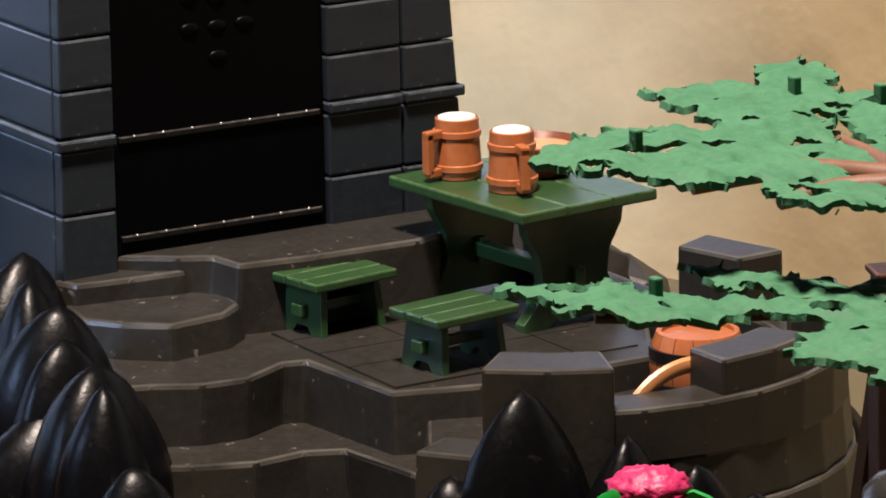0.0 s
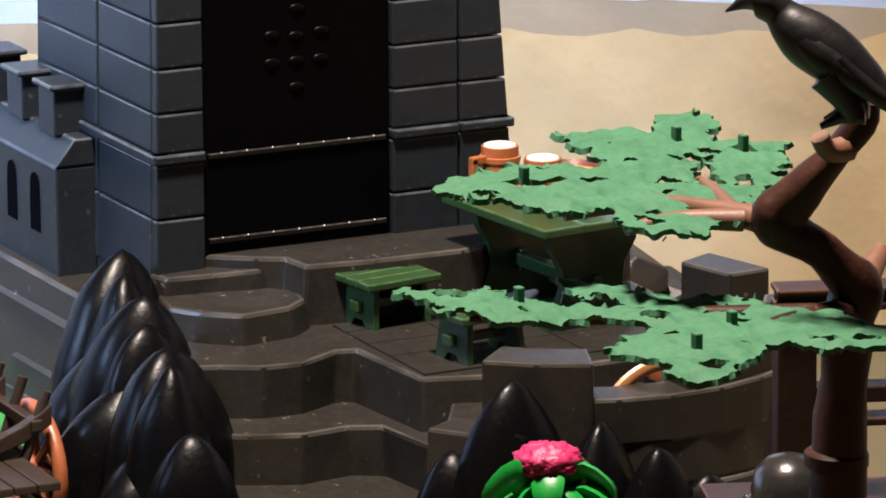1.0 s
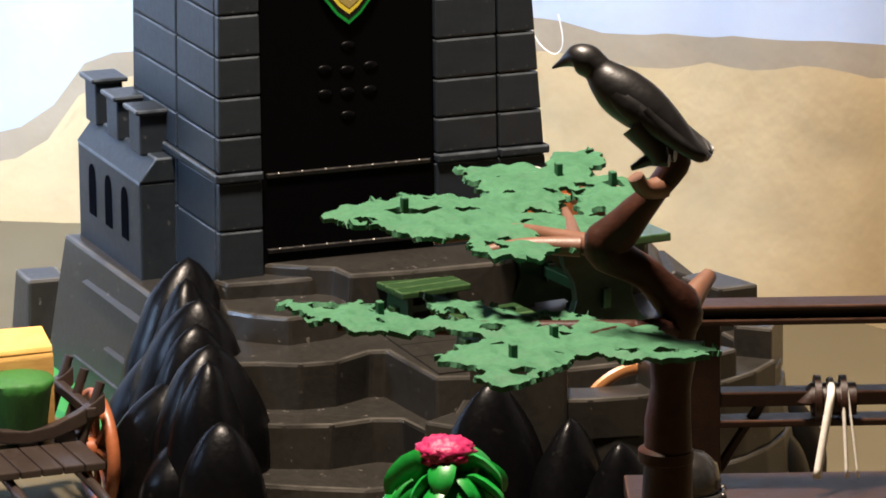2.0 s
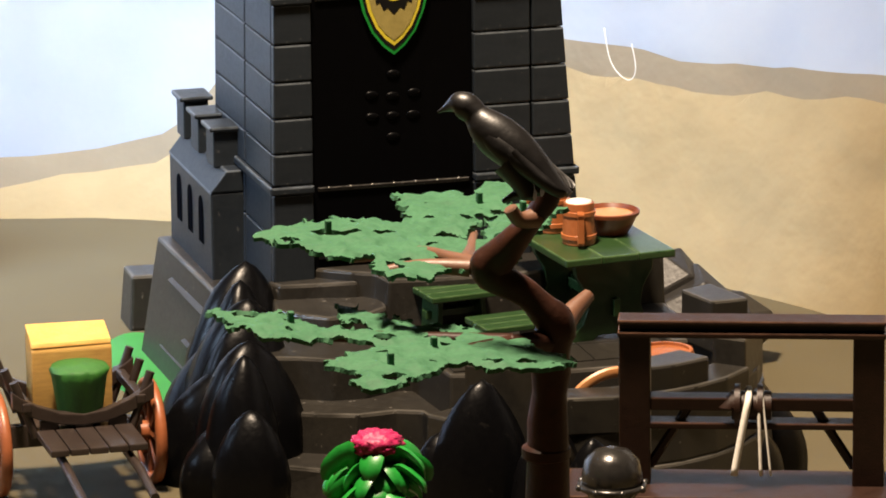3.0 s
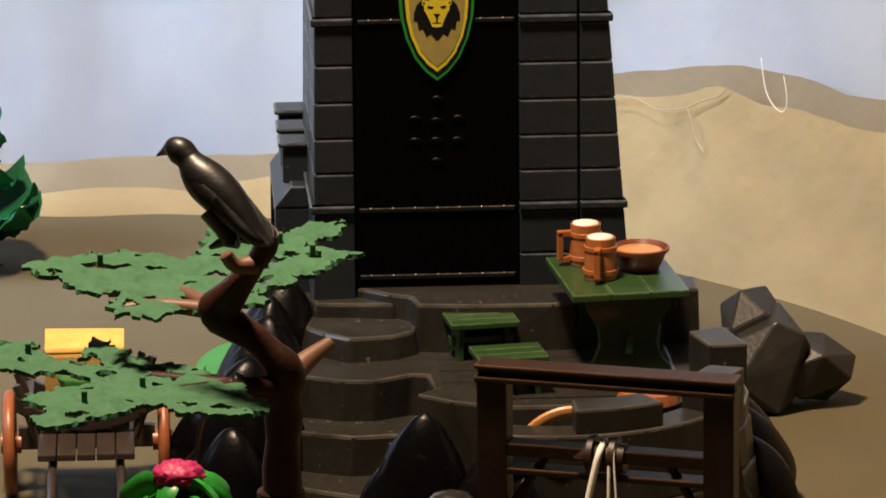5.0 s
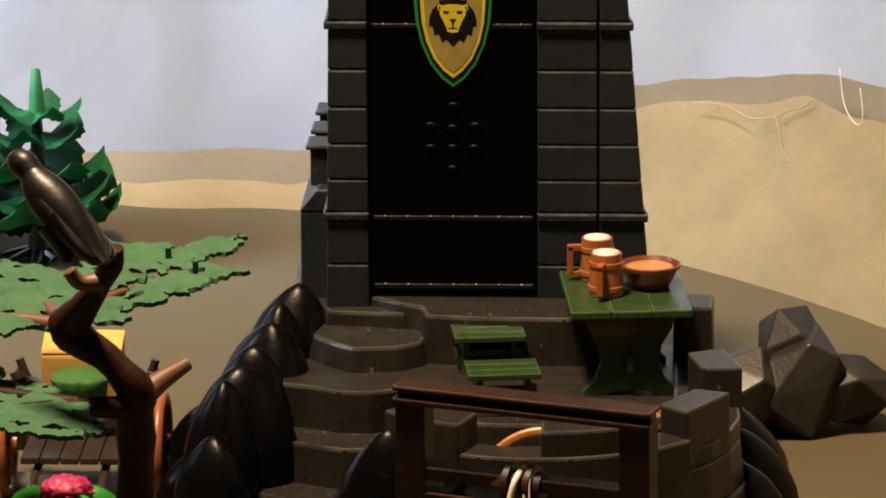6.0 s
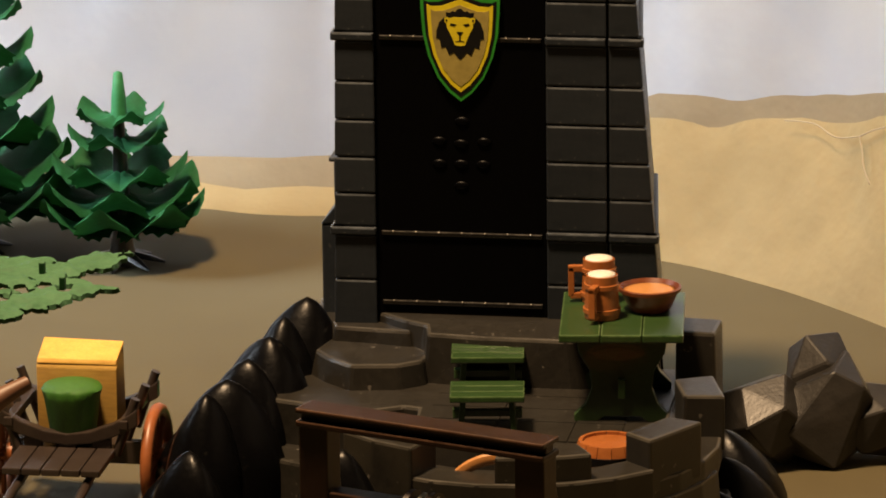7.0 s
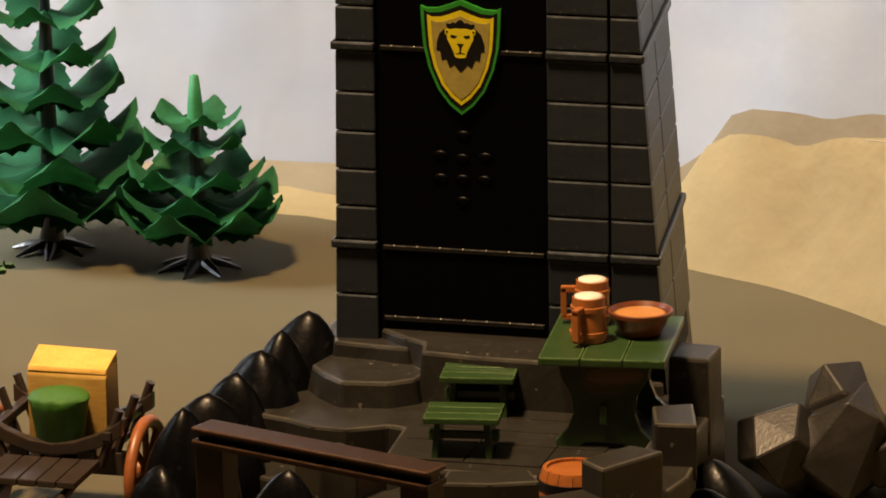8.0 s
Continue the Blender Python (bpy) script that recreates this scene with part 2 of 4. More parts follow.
def seam(x, y):
    """The height of the ragged top edge of the beige cloth."""
    z = float(np.interp(x, [-30, -6, -4.4, -2.5, -1.8, -1.0, -0.4, -0.1, 0.06, 1.05, 2.0, 2.6, 3.3, 3.6, 4.1, 4.7, 5.6, 9], [0.5, 0.5, 0.58, 0.6, 0.66, 0.75, 0.95, 1.45, 1.62, 1.68, 1.97, 2.2, 2.2, 2.12, 2.2, 2.35, 2.6, 2.8]))
    return z + 0.05 * noise.noise(Vector((x * 0.9, y * 0.9, 3))) + 0.03 * noise.noise(Vector((x * 2.5, y * 2.5, 8)))


def curtain(name, mat, low, high, back, label, folds):
    bm = bmesh.new()
    cols = []
    for i, (x, y) in enumerate(WALL):
        a, b = WALL[max(i - 1, 0)], WALL[min(i + 1, len(WALL) - 1)]
        d = Vector((b[0] - a[0], b[1] - a[1])).normalized()
        nx, ny = d.y, -d.x
        z0, z1 = low(x, y), high(x, y)
        col = []
        for k in range(15):
            s = k / 14
            z = z0 + (z1 - z0) * s
            w = folds * (noise.noise(Vector((x * 0.8, y * 0.8, z * 0.5))) + 0.35 * abs(noise.noise(Vector((x * 3.1, y * 3.1, z * 1.2 + 9)))) + 0.5 * noise.noise(Vector((x * 2.2, y * 2.2, z * 1.6 + 4)))) * min(1, s * 4)
            lean = 0.6 * s if back == 0 else 0.25 * s
            col.append(bm.verts.new((x - nx * (back + lean + w), y - ny * (back + lean + w), z)))
        cols.append(col)
    for a, b in zip(cols, cols[1:]):
        for k in range(14):
            bm.faces.new((a[k], b[k], b[k + 1], a[k + 1]))
    bmesh.ops.solidify(bm, geom=bm.faces[:], thickness=0.03)
    return setting(name, bm, mat, label, "backdrop", 70)


def fold(x, y):
    """The wavy upper edge of the front fold of the cloth."""
    drop = 0.2
    return seam(x, y) - drop - 0.22 * drop / 0.3 * noise.noise(Vector((x * 1.1, y * 1.1, 21)))


curtain("backdrop_cloth", BEIGE, lambda x, y: 0.14, fold, 0, "pale beige cloth hung as hills with a wavy top edge", 0.12)
# the band below the sheet, with its shadow painted into the cloth colour
curtain("backdrop_cloth_behind", TAN, lambda x, y: 0.12, seam, 0.72, "ragged-edged cloth behind the beige cloth, its shadow painted as darker tan", 0.06)
curtain("backdrop_sheet", SHEET, lambda x, y: 0.1, lambda x, y: 9.0, 1.15, "white creased sheet hung as sky behind the cloth", 0.16)

room = [("wall_north", -60, 60, 30, 32, 0, 52), ("wall_south", -60, 60, -82, -80, 0, 52), ("wall_east", 60, 62, -82, 32, 0, 52), ("wall_west", -62, -60, -82, 32, 0, 52)]
for name, x0, x1, y0, y1, z0, z1 in room:
    setting(name, boxed(x0, x1, y0, y1, z0, z1), PLASTER, "plain light plaster wall of the room", "wall")
setting("ceiling", boxed(-62, 62, -82, 32, 52, 54), PLASTER, "plain light plaster ceiling", "ceiling")


# ---- castle tower ----
tower = thing("castle_tower", 0.3, 0, 1.5, 0, "dark grey toy castle tower of stone courses with a black gate", "tower")
OX, OZ = 0.3, 1.5


def right_x(z):
    return 1.71 - 0.075 * (z - 2.0)


def left_x(z):
    return -1.115 + 0.015 * (z - 2.0)


TOP = 5.7
bm = bmesh.new()
lo, hi = OZ - 0.3, TOP


def core_ring(z):
    return [(left_x(z) + 0.03 - OX, 0.1, z - OZ), (right_x(z) - 0.03 - OX, 0.1, z - OZ), (right_x(z) - 0.31 - OX, 2.15, z - OZ), (left_x(z) - 0.03 - OX, 2.15, z - OZ)]


hexa(bm, core_ring(lo), core_ring(hi))
part("wall", bm, JOINT, tower, "dark recessed joints between the courses")
COURSES = [1.5, 2.0, 2.40, 2.77, 3.09, 3.42, 3.76, 4.12, 4.5, 4.84, 5.18, 5.68]
BANDS = (2.40, 4.12)
g = 0.012


def stone(p00, p10, p11, p01, n, depth=0.1):
    """One course block: four corners of its face, given its outward direction."""
    n = Vector(n)
    c = Vector(p00)
    bm = bmesh.new()
    front = [Vector(p) - c for p in (p00, p10, p11, p01)]
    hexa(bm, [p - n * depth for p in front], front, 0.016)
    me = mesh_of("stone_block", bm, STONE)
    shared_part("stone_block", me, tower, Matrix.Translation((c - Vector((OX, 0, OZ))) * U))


for z0, z1 in zip(COURSES, COURSES[1:]):
    a, b = z0 + g * 0.5, z1 - g * 0.5
    if z0 in BANDS:
        a += 0.075
    spans = [(left_x, lambda z: -0.745), (lambda z: 0.742, lambda z: 1.265), (lambda z: 1.285, right_x)]
    for f, h in spans:
        stone((f(a), 0, a), (h(a), 0, a), (h(b), 0, b), (f(b), 0, b), (0, -1, 0))
    for y0, y1 in ((0.106, 1.03), (1.06, 2.15)):
        stone((left_x(a) - 0.014 * y1, y1, a), (left_x(a) - 0.014 * y0, y0, a), (left_x(b) - 0.014 * y0, y0, b), (left_x(b) - 0.014 * y1, y1, b), (-1, 0, 0))
        stone((right_x(a) - 0.125 * y0, y0, a), (right_x(a) - 0.125 * y1, y1, a), (right_x(b) - 0.125 * y1, y1, b), (right_x(b) - 0.125 * y0, y0, b), (1, 0, 0))
for zb in BANDS:
    a, b = zb + 0.004, zb + 0.075
    for f, h in ((left_x(a) - 0.03, -0.742), (0.74, 1.262), (1.282, right_x(a) + 0.03)):
        stone((f, -0.035, a), (h, -0.035, a), (h, -0.035, b), (f, -0.035, b), (0, -1, 0), 0.13)
    stone((left_x(a) - 0.06, 2.15, a), (left_x(a) - 0.035, -0.03, a), (left_x(a) - 0.035, -0.03, b), (left_x(a) - 0.06, 2.15, b), (-1, 0, 0), 0.13)
    stone((right_x(a) + 0.035, -0.03, a), (right_x(a) - 0.235, 2.15, a), (right_x(a) - 0.235, 2.15, b), (right_x(a) + 0.035, -0.03, b), (1, 0, 0), 0.13)

# the gate with its studs
gate = part("gate", boxed(-0.735, 0.735, 0.045, 0.1, 0.16, TOP - OZ - 0.1, bevel=0.01), GATE, tower, "black studded gate", at=T(-OX, 0, 0))
bar_me = mesh_of("strap", boxed(-0.7, 0.7, -0.014, 0.014, -0.02, 0.02, bevel=0.008), STRAP)
stud_bm = bmesh.new()
bmesh.ops.create_uvsphere(stud_bm, u_segments=10, v_segments=6, radius=0.009)
stud_me = mesh_of("stud", stud_bm, STUD, 180)
for z in (1.80, 2.42, 4.15):
    shared_part("strap", bar_me, gate, T(0, 0.035, z - OZ))
    for i in range(7):
        shared_part("stud", stud_me, gate, T(-0.6 + 0.2 * i, 0.02, z - OZ + 0.018))
scallop = bmesh.new()
bmesh.ops.create_uvsphere(scallop, u_segments=14, v_segments=8, radius=0.065)
bmesh.ops.scale(scallop, vec=(1, 0.3, 0.55), verts=scallop.verts)
scallop_me = mesh_of("boss", scallop, BOSS, 180)
for x, z in ((0.01, 3.43), (-0.19, 3.25), (0.0, 3.23), (0.2, 3.25), (-0.19, 3.05), (0.0, 3.05), (0.19, 3.05), (0.0, 2.86)):
    shared_part("boss", scallop_me, gate, T(x, 0.04, z - OZ))

# the shield on the gate
shield = thing("shield", 0.01, 0.02, 4.1, 0, "pointed shield with green rim, gold border and a dark maned head", "shield")


def shield_outline(s):
    half = [(0, 0.5), (0.1, 0.46), (0.2, 0.425), (0.3, 0.42), (0.345, 0.44), (0.34, 0.3), (0.325, 0.1), (0.28, -0.1), (0.2, -0.29), (0.1, -0.42), (0, -0.5)]
    pts = half + [(-x, z) for x, z in half[-2:0:-1]]
    return [(x * s, z * (s * 0.98 + 0.0)) for x, z in pts]


def plate(points, y0, y1):
    bm = bmesh.new()
    hexa(bm, [(x, y0, z) for x, z in points], [(x, y1, z) for x, z in points])
    return bm


part("rim", plate(shield_outline(1.0), 0.02, -0.02), SHIELD_GREEN, shield, "green rim")
part("line", plate(shield_outline(0.915), 0.0, -0.024), BLACK, shield, "black line")
part("border", plate(shield_outline(0.83), 0.0, -0.028), SHIELD_GOLD, shield, "gold border")
part("field", plate(shield_outline(0.73), 0.0, -0.032), SHIELD_TAN, shield, "tan field")
half = [(0.013, 0.326), (0.04, 0.298), (0.065, 0.305), (0.085, 0.29), (0.122, 0.293), (0.117, 0.253), (0.139, 0.245), (0.179, 0.204), (0.204, 0.13), (0.207, 0.065), (0.176, 0.06), (0.163, -0.021), (0.127, -0.008), (0.095, -0.082), (0.057, -0.057), (0.008, -0.114)]
mane = half + [(-x, z) for x, z in half[::-1]]
part("emblem", plate(mane, 0.0, -0.036), BLACK, shield, "black mane shape")
half = [(0.0, 0.25), (0.05, 0.252), (0.095, 0.242), (0.112, 0.252), (0.132, 0.24), (0.13, 0.205), (0.114, 0.195), (0.112, 0.16), (0.085, 0.11), (0.056, 0.045), (0.045, 0.008), (0.0, 0.0)]
face = half + [(-x, z) for x, z in half[-2:0:-1]]
em = part("face", plate(face, 0.0, -0.04), SHIELD_GOLD, shield, "gold face shape")
for k in (-1, 1):
    part("mark", plate([(k * 0.028, 0.19), (k * 0.08, 0.2), (k * 0.085, 0.182), (k * 0.05, 0.172)], 0, -0.043), BLACK, em)
    part("mark", plate([(k * 0.106, 0.232), (k * 0.122, 0.236), (k * 0.122, 0.216), (k * 0.11, 0.212)], 0, -0.043), BLACK, em)
part("mark", plate([(-0.03, 0.125), (0.03, 0.125), (0.008, 0.095), (0.006, 0.048), (-0.006, 0.048), (-0.008, 0.095)], 0, -0.043), BLACK, em)
part("mark", plate([(-0.044, 0.04), (0.0, 0.05), (0.044, 0.04), (0.0, 0.042)], 0, -0.043), BLACK, em)

# ---- side wing with battlements ----
wing = thing("castle_wing", -1.25, 1.97, 1.34, 0, "low grey castle wing with arched windows and battlements beside the tower", "wing")
part("wall", boxed(-0.18, 0.2, -0.86, 0.86, 0, 0.85, bevel=0.02), STONE, wing)
bm = bmesh.new()
hexa(bm, [(-0.19, -0.87, 0.85), (0.2, -0.87, 0.85), (0.2, 0.87, 0.85), (-0.19, 0.87, 0.85)], [(-0.03, -0.87, 1.05), (0.2, -0.87, 1.05), (0.2, 0.87, 1.05), (-0.03, 0.87, 1.05)], 0.015)
part("ledge", bm, STONE, wing, "sloped ledge")
for y, h in ((-0.5, 0.34), (0.12, 0.33), (0.72, 0.36)):
    m = part("merlon", boxed(-0.1, 0.14, y - 0.15, y + 0.15, 1.03, 1.03 + h, bevel=0.015), STONE, wing)
    part("cap", boxed(-0.14, 0.18, y - 0.19, y + 0.19, 1.03 + h, 1.075 + h, bevel=0.02), STONE, m)
for y in (-0.45, 0.0, 0.45):
    pts = [(y - 0.09, 0.3), (y + 0.09, 0.3), (y + 0.09, 0.56)] + [(y + 0.09 * math.cos(a), 0.62 + 0.12 * math.sin(a)) for a in (0.5, 1.0, 1.57, 2.1, 2.6)] + [(y - 0.09, 0.56)]
    # no recess is cut: a flat plate carries the painted shade
    bm = bmesh.new()
    hexa(bm, [(-0.1, p[0], p[1]) for p in pts], [(-0.188, p[0], p[1]) for p in pts])
    part("window", bm, OPENING_SHADE, wing, "arched window, its inner shade painted on a flat plate")

# ---- rock base with terraces ----
base = thing("rock_base", 0.3, -0.8, 0.2, 0, "dark grey moulded rock base with terraces and a round bastion", "rock base")
BX, BY = 0.3, -0.8


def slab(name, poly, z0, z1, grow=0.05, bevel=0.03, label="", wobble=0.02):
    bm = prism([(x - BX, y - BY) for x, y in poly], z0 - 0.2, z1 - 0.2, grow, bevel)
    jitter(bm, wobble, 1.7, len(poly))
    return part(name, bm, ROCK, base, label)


bm = bmesh.new()
hexa(bm, [(-1.68 - BX, 0.0 - BY, 0), (1.82 - BX, -0.1 - BY, 0), (1.4 - BX, 2.9 - BY, 0), (-1.72 - BX, 3.0 - BY, 0)], [(-1.5 - BX, 0.05 - BY, 1.18), (1.72 - BX, 0.0 - BY, 1.18), (1.32 - BX, 2.75 - BY, 1.18), (-1.55 - BX, 2.88 - BY, 1.18)], 0.03)
part("plinth", bm, ROCK, base)
for z, y0, y1 in ((0.55, 0.1, 1.5), (0.95, 0.6, 2.2), (0.3, 0.9, 2.3)):
    x = -1.68 + 0.14 * z / 1.3
    bm = bmesh.new()
    hexa(bm, [(x - BX - 0.02, y0 - BY, z - 0.02), (x - BX + 0.05, y0 - BY, z - 0.02), (x - BX + 0.05, y0 - BY, z + 0.02)], [(x - BX - 0.035, y1 - BY, z - 0.02), (x - BX + 0.05, y1 - BY, z - 0.02), (x - BX + 0.05, y1 - BY, z + 0.02)])
    part("ridge", bm, ROCK, base)
slab("outcrop", [(-1.6, 3.9), (-1.25, 3.9), (-1.2, 4.35), (-1.58, 4.35)], 0.2, 0.74, 0.05)
slab("outcrop", [(-1.5, 2.7), (-0.9, 2.7), (-0.9, 4.2), (-1.3, 4.2)], 0.2, 0.5, 0.05)
slab("ledge", [(-0.75, 0.06), (-0.45, -0.2), (-0.27, -0.3), (-0.22, -0.55), (0.3, -0.62), (1.0, -0.64), (1.35, -0.5), (1.5, 0.06)], 1.2, 1.70, 0.05)
slab("plinth", [(-1.15, 0.08), (-1.1, -0.12), (-0.75, -0.16), (-0.42, -0.25), (-0.4, 0.08)], 1.2, 1.62, 0.06)
slab("boulder", [(-1.22, -0.42), (-1.05, -0.62), (-0.83, -0.84), (-0.45, -0.78), (-0.26, -0.62), (-0.22, -0.4), (-0.45, -0.12), (-1.15, -0.05)], 1.15, 1.48, 0.06)
slab("terrace", [(-1.5, -1.18), (-1.2, -1.26), (-0.92, -1.4), (-0.62, -1.42), (-0.3, -1.26), (-0.17, -1.3), (-0.12, -2.2), (0.4, -2.4), (1.6, -2.4), (2.05, -1.6), (2.1, 0.1), (-1.5, 0.1)], 0.3, 1.26, 0.06)
slab("step", [(-1.62, -1.5), (-1.2, -1.75), (-0.85, -1.9), (-0.5, -1.85), (-0.3, -1.95), (-0.2, -2.6), (0.3, -2.8), (0.5, -1.2), (-1.6, -1.1)], 0.25, 0.88, 0.06)
slab("step", [(-1.75, -1.9), (-1.2, -2.3), (-0.8, -2.5), (-0.5, -2.5), (-0.35, -3.1), (0.2, -3.2), (0.4, -1.4), (-1.7, -1.3)], 0.22, 0.52, 0.06)
# paving of the terrace, laid in rows with open joints
for y0, y1 in ((-0.893, -0.66), (-1.253, -0.905), (-1.623, -1.265), (-2.16, -1.635)):
    for x0, x1 in ((-0.06, 0.554), (0.566, 1.204), (1.216, 1.62)):
        part("paving_slab", boxed(x0 - BX, x1 - BX, y0 - BY, y1 - BY, 1.02, 1.074), ROCK, base)
# round bastion
CX, CY = 0.85, -2.5


def arc_wall(name, a0, a1, r0, r1, z0, z1, flare=0.0, bevel=0.025, label=""):
    n = max(2, int(abs(a1 - a0) / 12) + 1)
    ang = [radians(a0 + (a1 - a0) * i / (n - 1)) for i in range(n)]
    inner = [(CX - BX + r0 * math.cos(a), CY - BY + r0 * math.sin(a)) for a in ang]
    outer = [(CX - BX + r1 * math.cos(a), CY - BY + r1 * math.sin(a)) for a in ang]
    wide = [(CX - BX + (r1 + flare) * math.cos(a), CY - BY + (r1 + flare) * math.sin(a)) for a in ang]
    bm = bmesh.new()
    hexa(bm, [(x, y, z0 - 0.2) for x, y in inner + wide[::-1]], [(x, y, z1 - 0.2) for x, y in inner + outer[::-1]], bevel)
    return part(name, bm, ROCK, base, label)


floor_poly = [(CX + 1.55 * math.cos(radians(a)), CY + 1.55 * math.sin(radians(a))) for a in range(-150, 100, 12)]
slab("bastion_floor", floor_poly, 0.2, 1.08, 0.2, 0.02)
arc_wall("bastion_wall", -150, -8, 1.36, 1.70, 0.9, 1.26, 0.03)
arc_wall("bastion_wall", -150, 60, 1.3, 1.75, 0.56, 0.9, 0.04)
arc_wall("bastion_wall", -150, 60, 1.3, 1.82, 0.2, 0.56, 0.06)
arc_wall("parapet", -118, -42, 1.38, 1.72, 1.2, 1.53)
arc_wall("parapet", -44, 22, 1.38, 1.68, 1.2, 1.42)
arc_wall("merlon", -136, -111, 1.32, 1.73, 1.0, 1.78)
arc_wall("merlon", -88, -61, 1.34, 1.68, 1.3, 1.74)
arc_wall("merlon", -43, -20, 1.38, 1.69, 1.3, 1.77)
arc_wall("merlon", 5, 26, 1.36, 1.70, 1.3, 1.77)
slab("merlon", [(1.95, -0.75), (2.28, -0.75), (2.3, -0.3), (1.95, -0.3)], 1.0, 1.84, 0.02)
slab("parapet", [(1.95, -2.0), (2.3, -2.0), (2.28, -0.1), (1.95, -0.1)], 0.3, 1.35, 0.04)


# ---- black spires ----
def spire(parent, x, y, h, r, lean=(0, 0), turn=0.0, seed=0):
    """A tall leaf-shaped rock with a sharp ridge."""
    bm = bmesh.new()
    rows = []
    for k in range(13):
        s = 1 - (1 - k / 12) ** 1.35
        w = 1.18 * r * max(0, 1 - s ** 2.8) ** 0.66 * (0.92 + 0.16 * math.sin(s * 3)) + 0.004
        ring = []
        for i in range(14):
            a = 2 * math.pi * i / 14
            ridge = 1.0 + 0.28 * max(0, math.cos(a - 1.2 - turn)) ** 6 + 0.22 * max(0, math.cos(a - 3.7 - turn)) ** 6
            ring.append(bm.verts.new((w * ridge * math.cos(a) + lean[0] * s ** 1.5, w * 0.75 * ridge * math.sin(a) + lean[1] * s ** 1.5, h * s)))
        rows.append(ring)
    for a, b in zip(rows, rows[1:]):
        for i in range(14):
            bm.faces.new((a[i], a[(i + 1) % 14], b[(i + 1) % 14], b[i]))
    bm.faces.new(rows[0][::-1])
    bm.faces.new(rows[-1])
    jitter(bm, 0.03, 2.2, seed)
    return part("spire", bm, SPIRE, parent, smooth=60, at=T(x, y, 0))


crag = thing("black_crag", -1.7, -0.6, 0.2, 0, "cluster of glossy black pointed rocks against the base", "rock")
for i, (x, y, z, r, lx, ly) in enumerate([(-1.46, -0.02, 1.82, 0.40, 0.08, 0.06), (-1.55, -0.42, 1.74, 0.30, 0.04, 0.1), (-1.62, -0.78, 1.70, 0.38, 0.08, 0), (-1.72, -1.2, 1.58, 0.29, 0.05, 0.12), (-1.78, -1.62, 1.54, 0.37, 0.03, 0), (-1.92, -2.02, 1.50, 0.27, 0.04, 0.06), (-1.95, -2.42, 1.16, 0.27, 0.02, 0), (-1.86, -0.5, 1.3, 0.34, 0.14, 0), (-1.98, -1.2, 1.22, 0.36, 0.12, 0), (-2.02, -1.9, 0.98, 0.34, 0.08, 0)]):
    spire(crag, x + 1.7, y + 0.6, z - 0.2, r, (lx, ly), i * 0.7, i)
crag2 = thing("black_crag", -0.5, -3.95, 0.2, 0, "cluster of glossy black pointed rocks before the bastion", "rock")
for i, (x, y, z, r, lx) in enumerate([(-0.34, -4.05, 1.72, 0.32, 0.0), (0.1, -4.35, 1.45, 0.25, 0.05), (-0.62, -3.75, 1.2, 0.27, 0.0), (0.4, -4.6, 1.3, 0.24, 0.05), (0.8, -4.65, 1.1, 0.25, 0.0)]):
    spire(crag2, x + 0.5, y + 3.95, z - 0.2, r, (lx, 0), i * 0.9 + 2, i + 20)
crag3 = thing("black_crag", 1.9, -3.4, 0.2, 0, "low glossy black pointed rocks beside the bastion", "rock")
for i, (x, y, z, r, lx) in enumerate([(2.2, -3.3, 0.95, 0.3, 0.0), (2.55, -2.6, 1.05, 0.33, -0.1), (2.6, -1.9, 1.1, 0.32, -0.1), (2.55, -1.2, 1.12, 0.34, -0.12)]):
    spire(crag3, x - 1.9, y + 3.4, z - 0.2, r, (lx, 0), i + 1, i + 40)


# ---- table, stools and what stands on the table ----
def trestle_table():
    t = thing("trestle_table", 1.53, -1.0, 1.26, 6, "dark green wooden trestle table of thick boards on the terrace", "table")
    for i in range(3):
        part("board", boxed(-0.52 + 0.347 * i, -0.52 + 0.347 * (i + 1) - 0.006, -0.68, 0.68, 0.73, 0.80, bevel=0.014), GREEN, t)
    for y in (-0.48, 0.48):
        pts = [(-0.40, 0), (-0.22, 0), (-0.15, 0.05), (0.15, 0.05), (0.22, 0), (0.40, 0), (0.40, 0.06), (0.3, 0.16), (0.25, 0.3), (0.27, 0.45), (0.36, 0.6), (0.38, 0.735), (-0.38, 0.735), (-0.36, 0.6), (-0.27, 0.45), (-0.25, 0.3), (-0.3, 0.16), (-0.40, 0.06)]
        bm = bmesh.new()
        hexa(bm, [(x, y + 0.045, z) for x, z in pts], [(x, y - 0.045, z) for x, z in pts], 0.01)
        leg = part("trestle", bm, GREEN, t)
        part("peg", boxed(-0.03, 0.03, y - 0.1, y + 0.1, 0.22, 0.38, bevel=0.008), GREEN, leg)
    part("stretcher", boxed(-0.05, 0.05, -0.5, 0.5, 0.26, 0.35, bevel=0.01), GREEN, t)
    return t


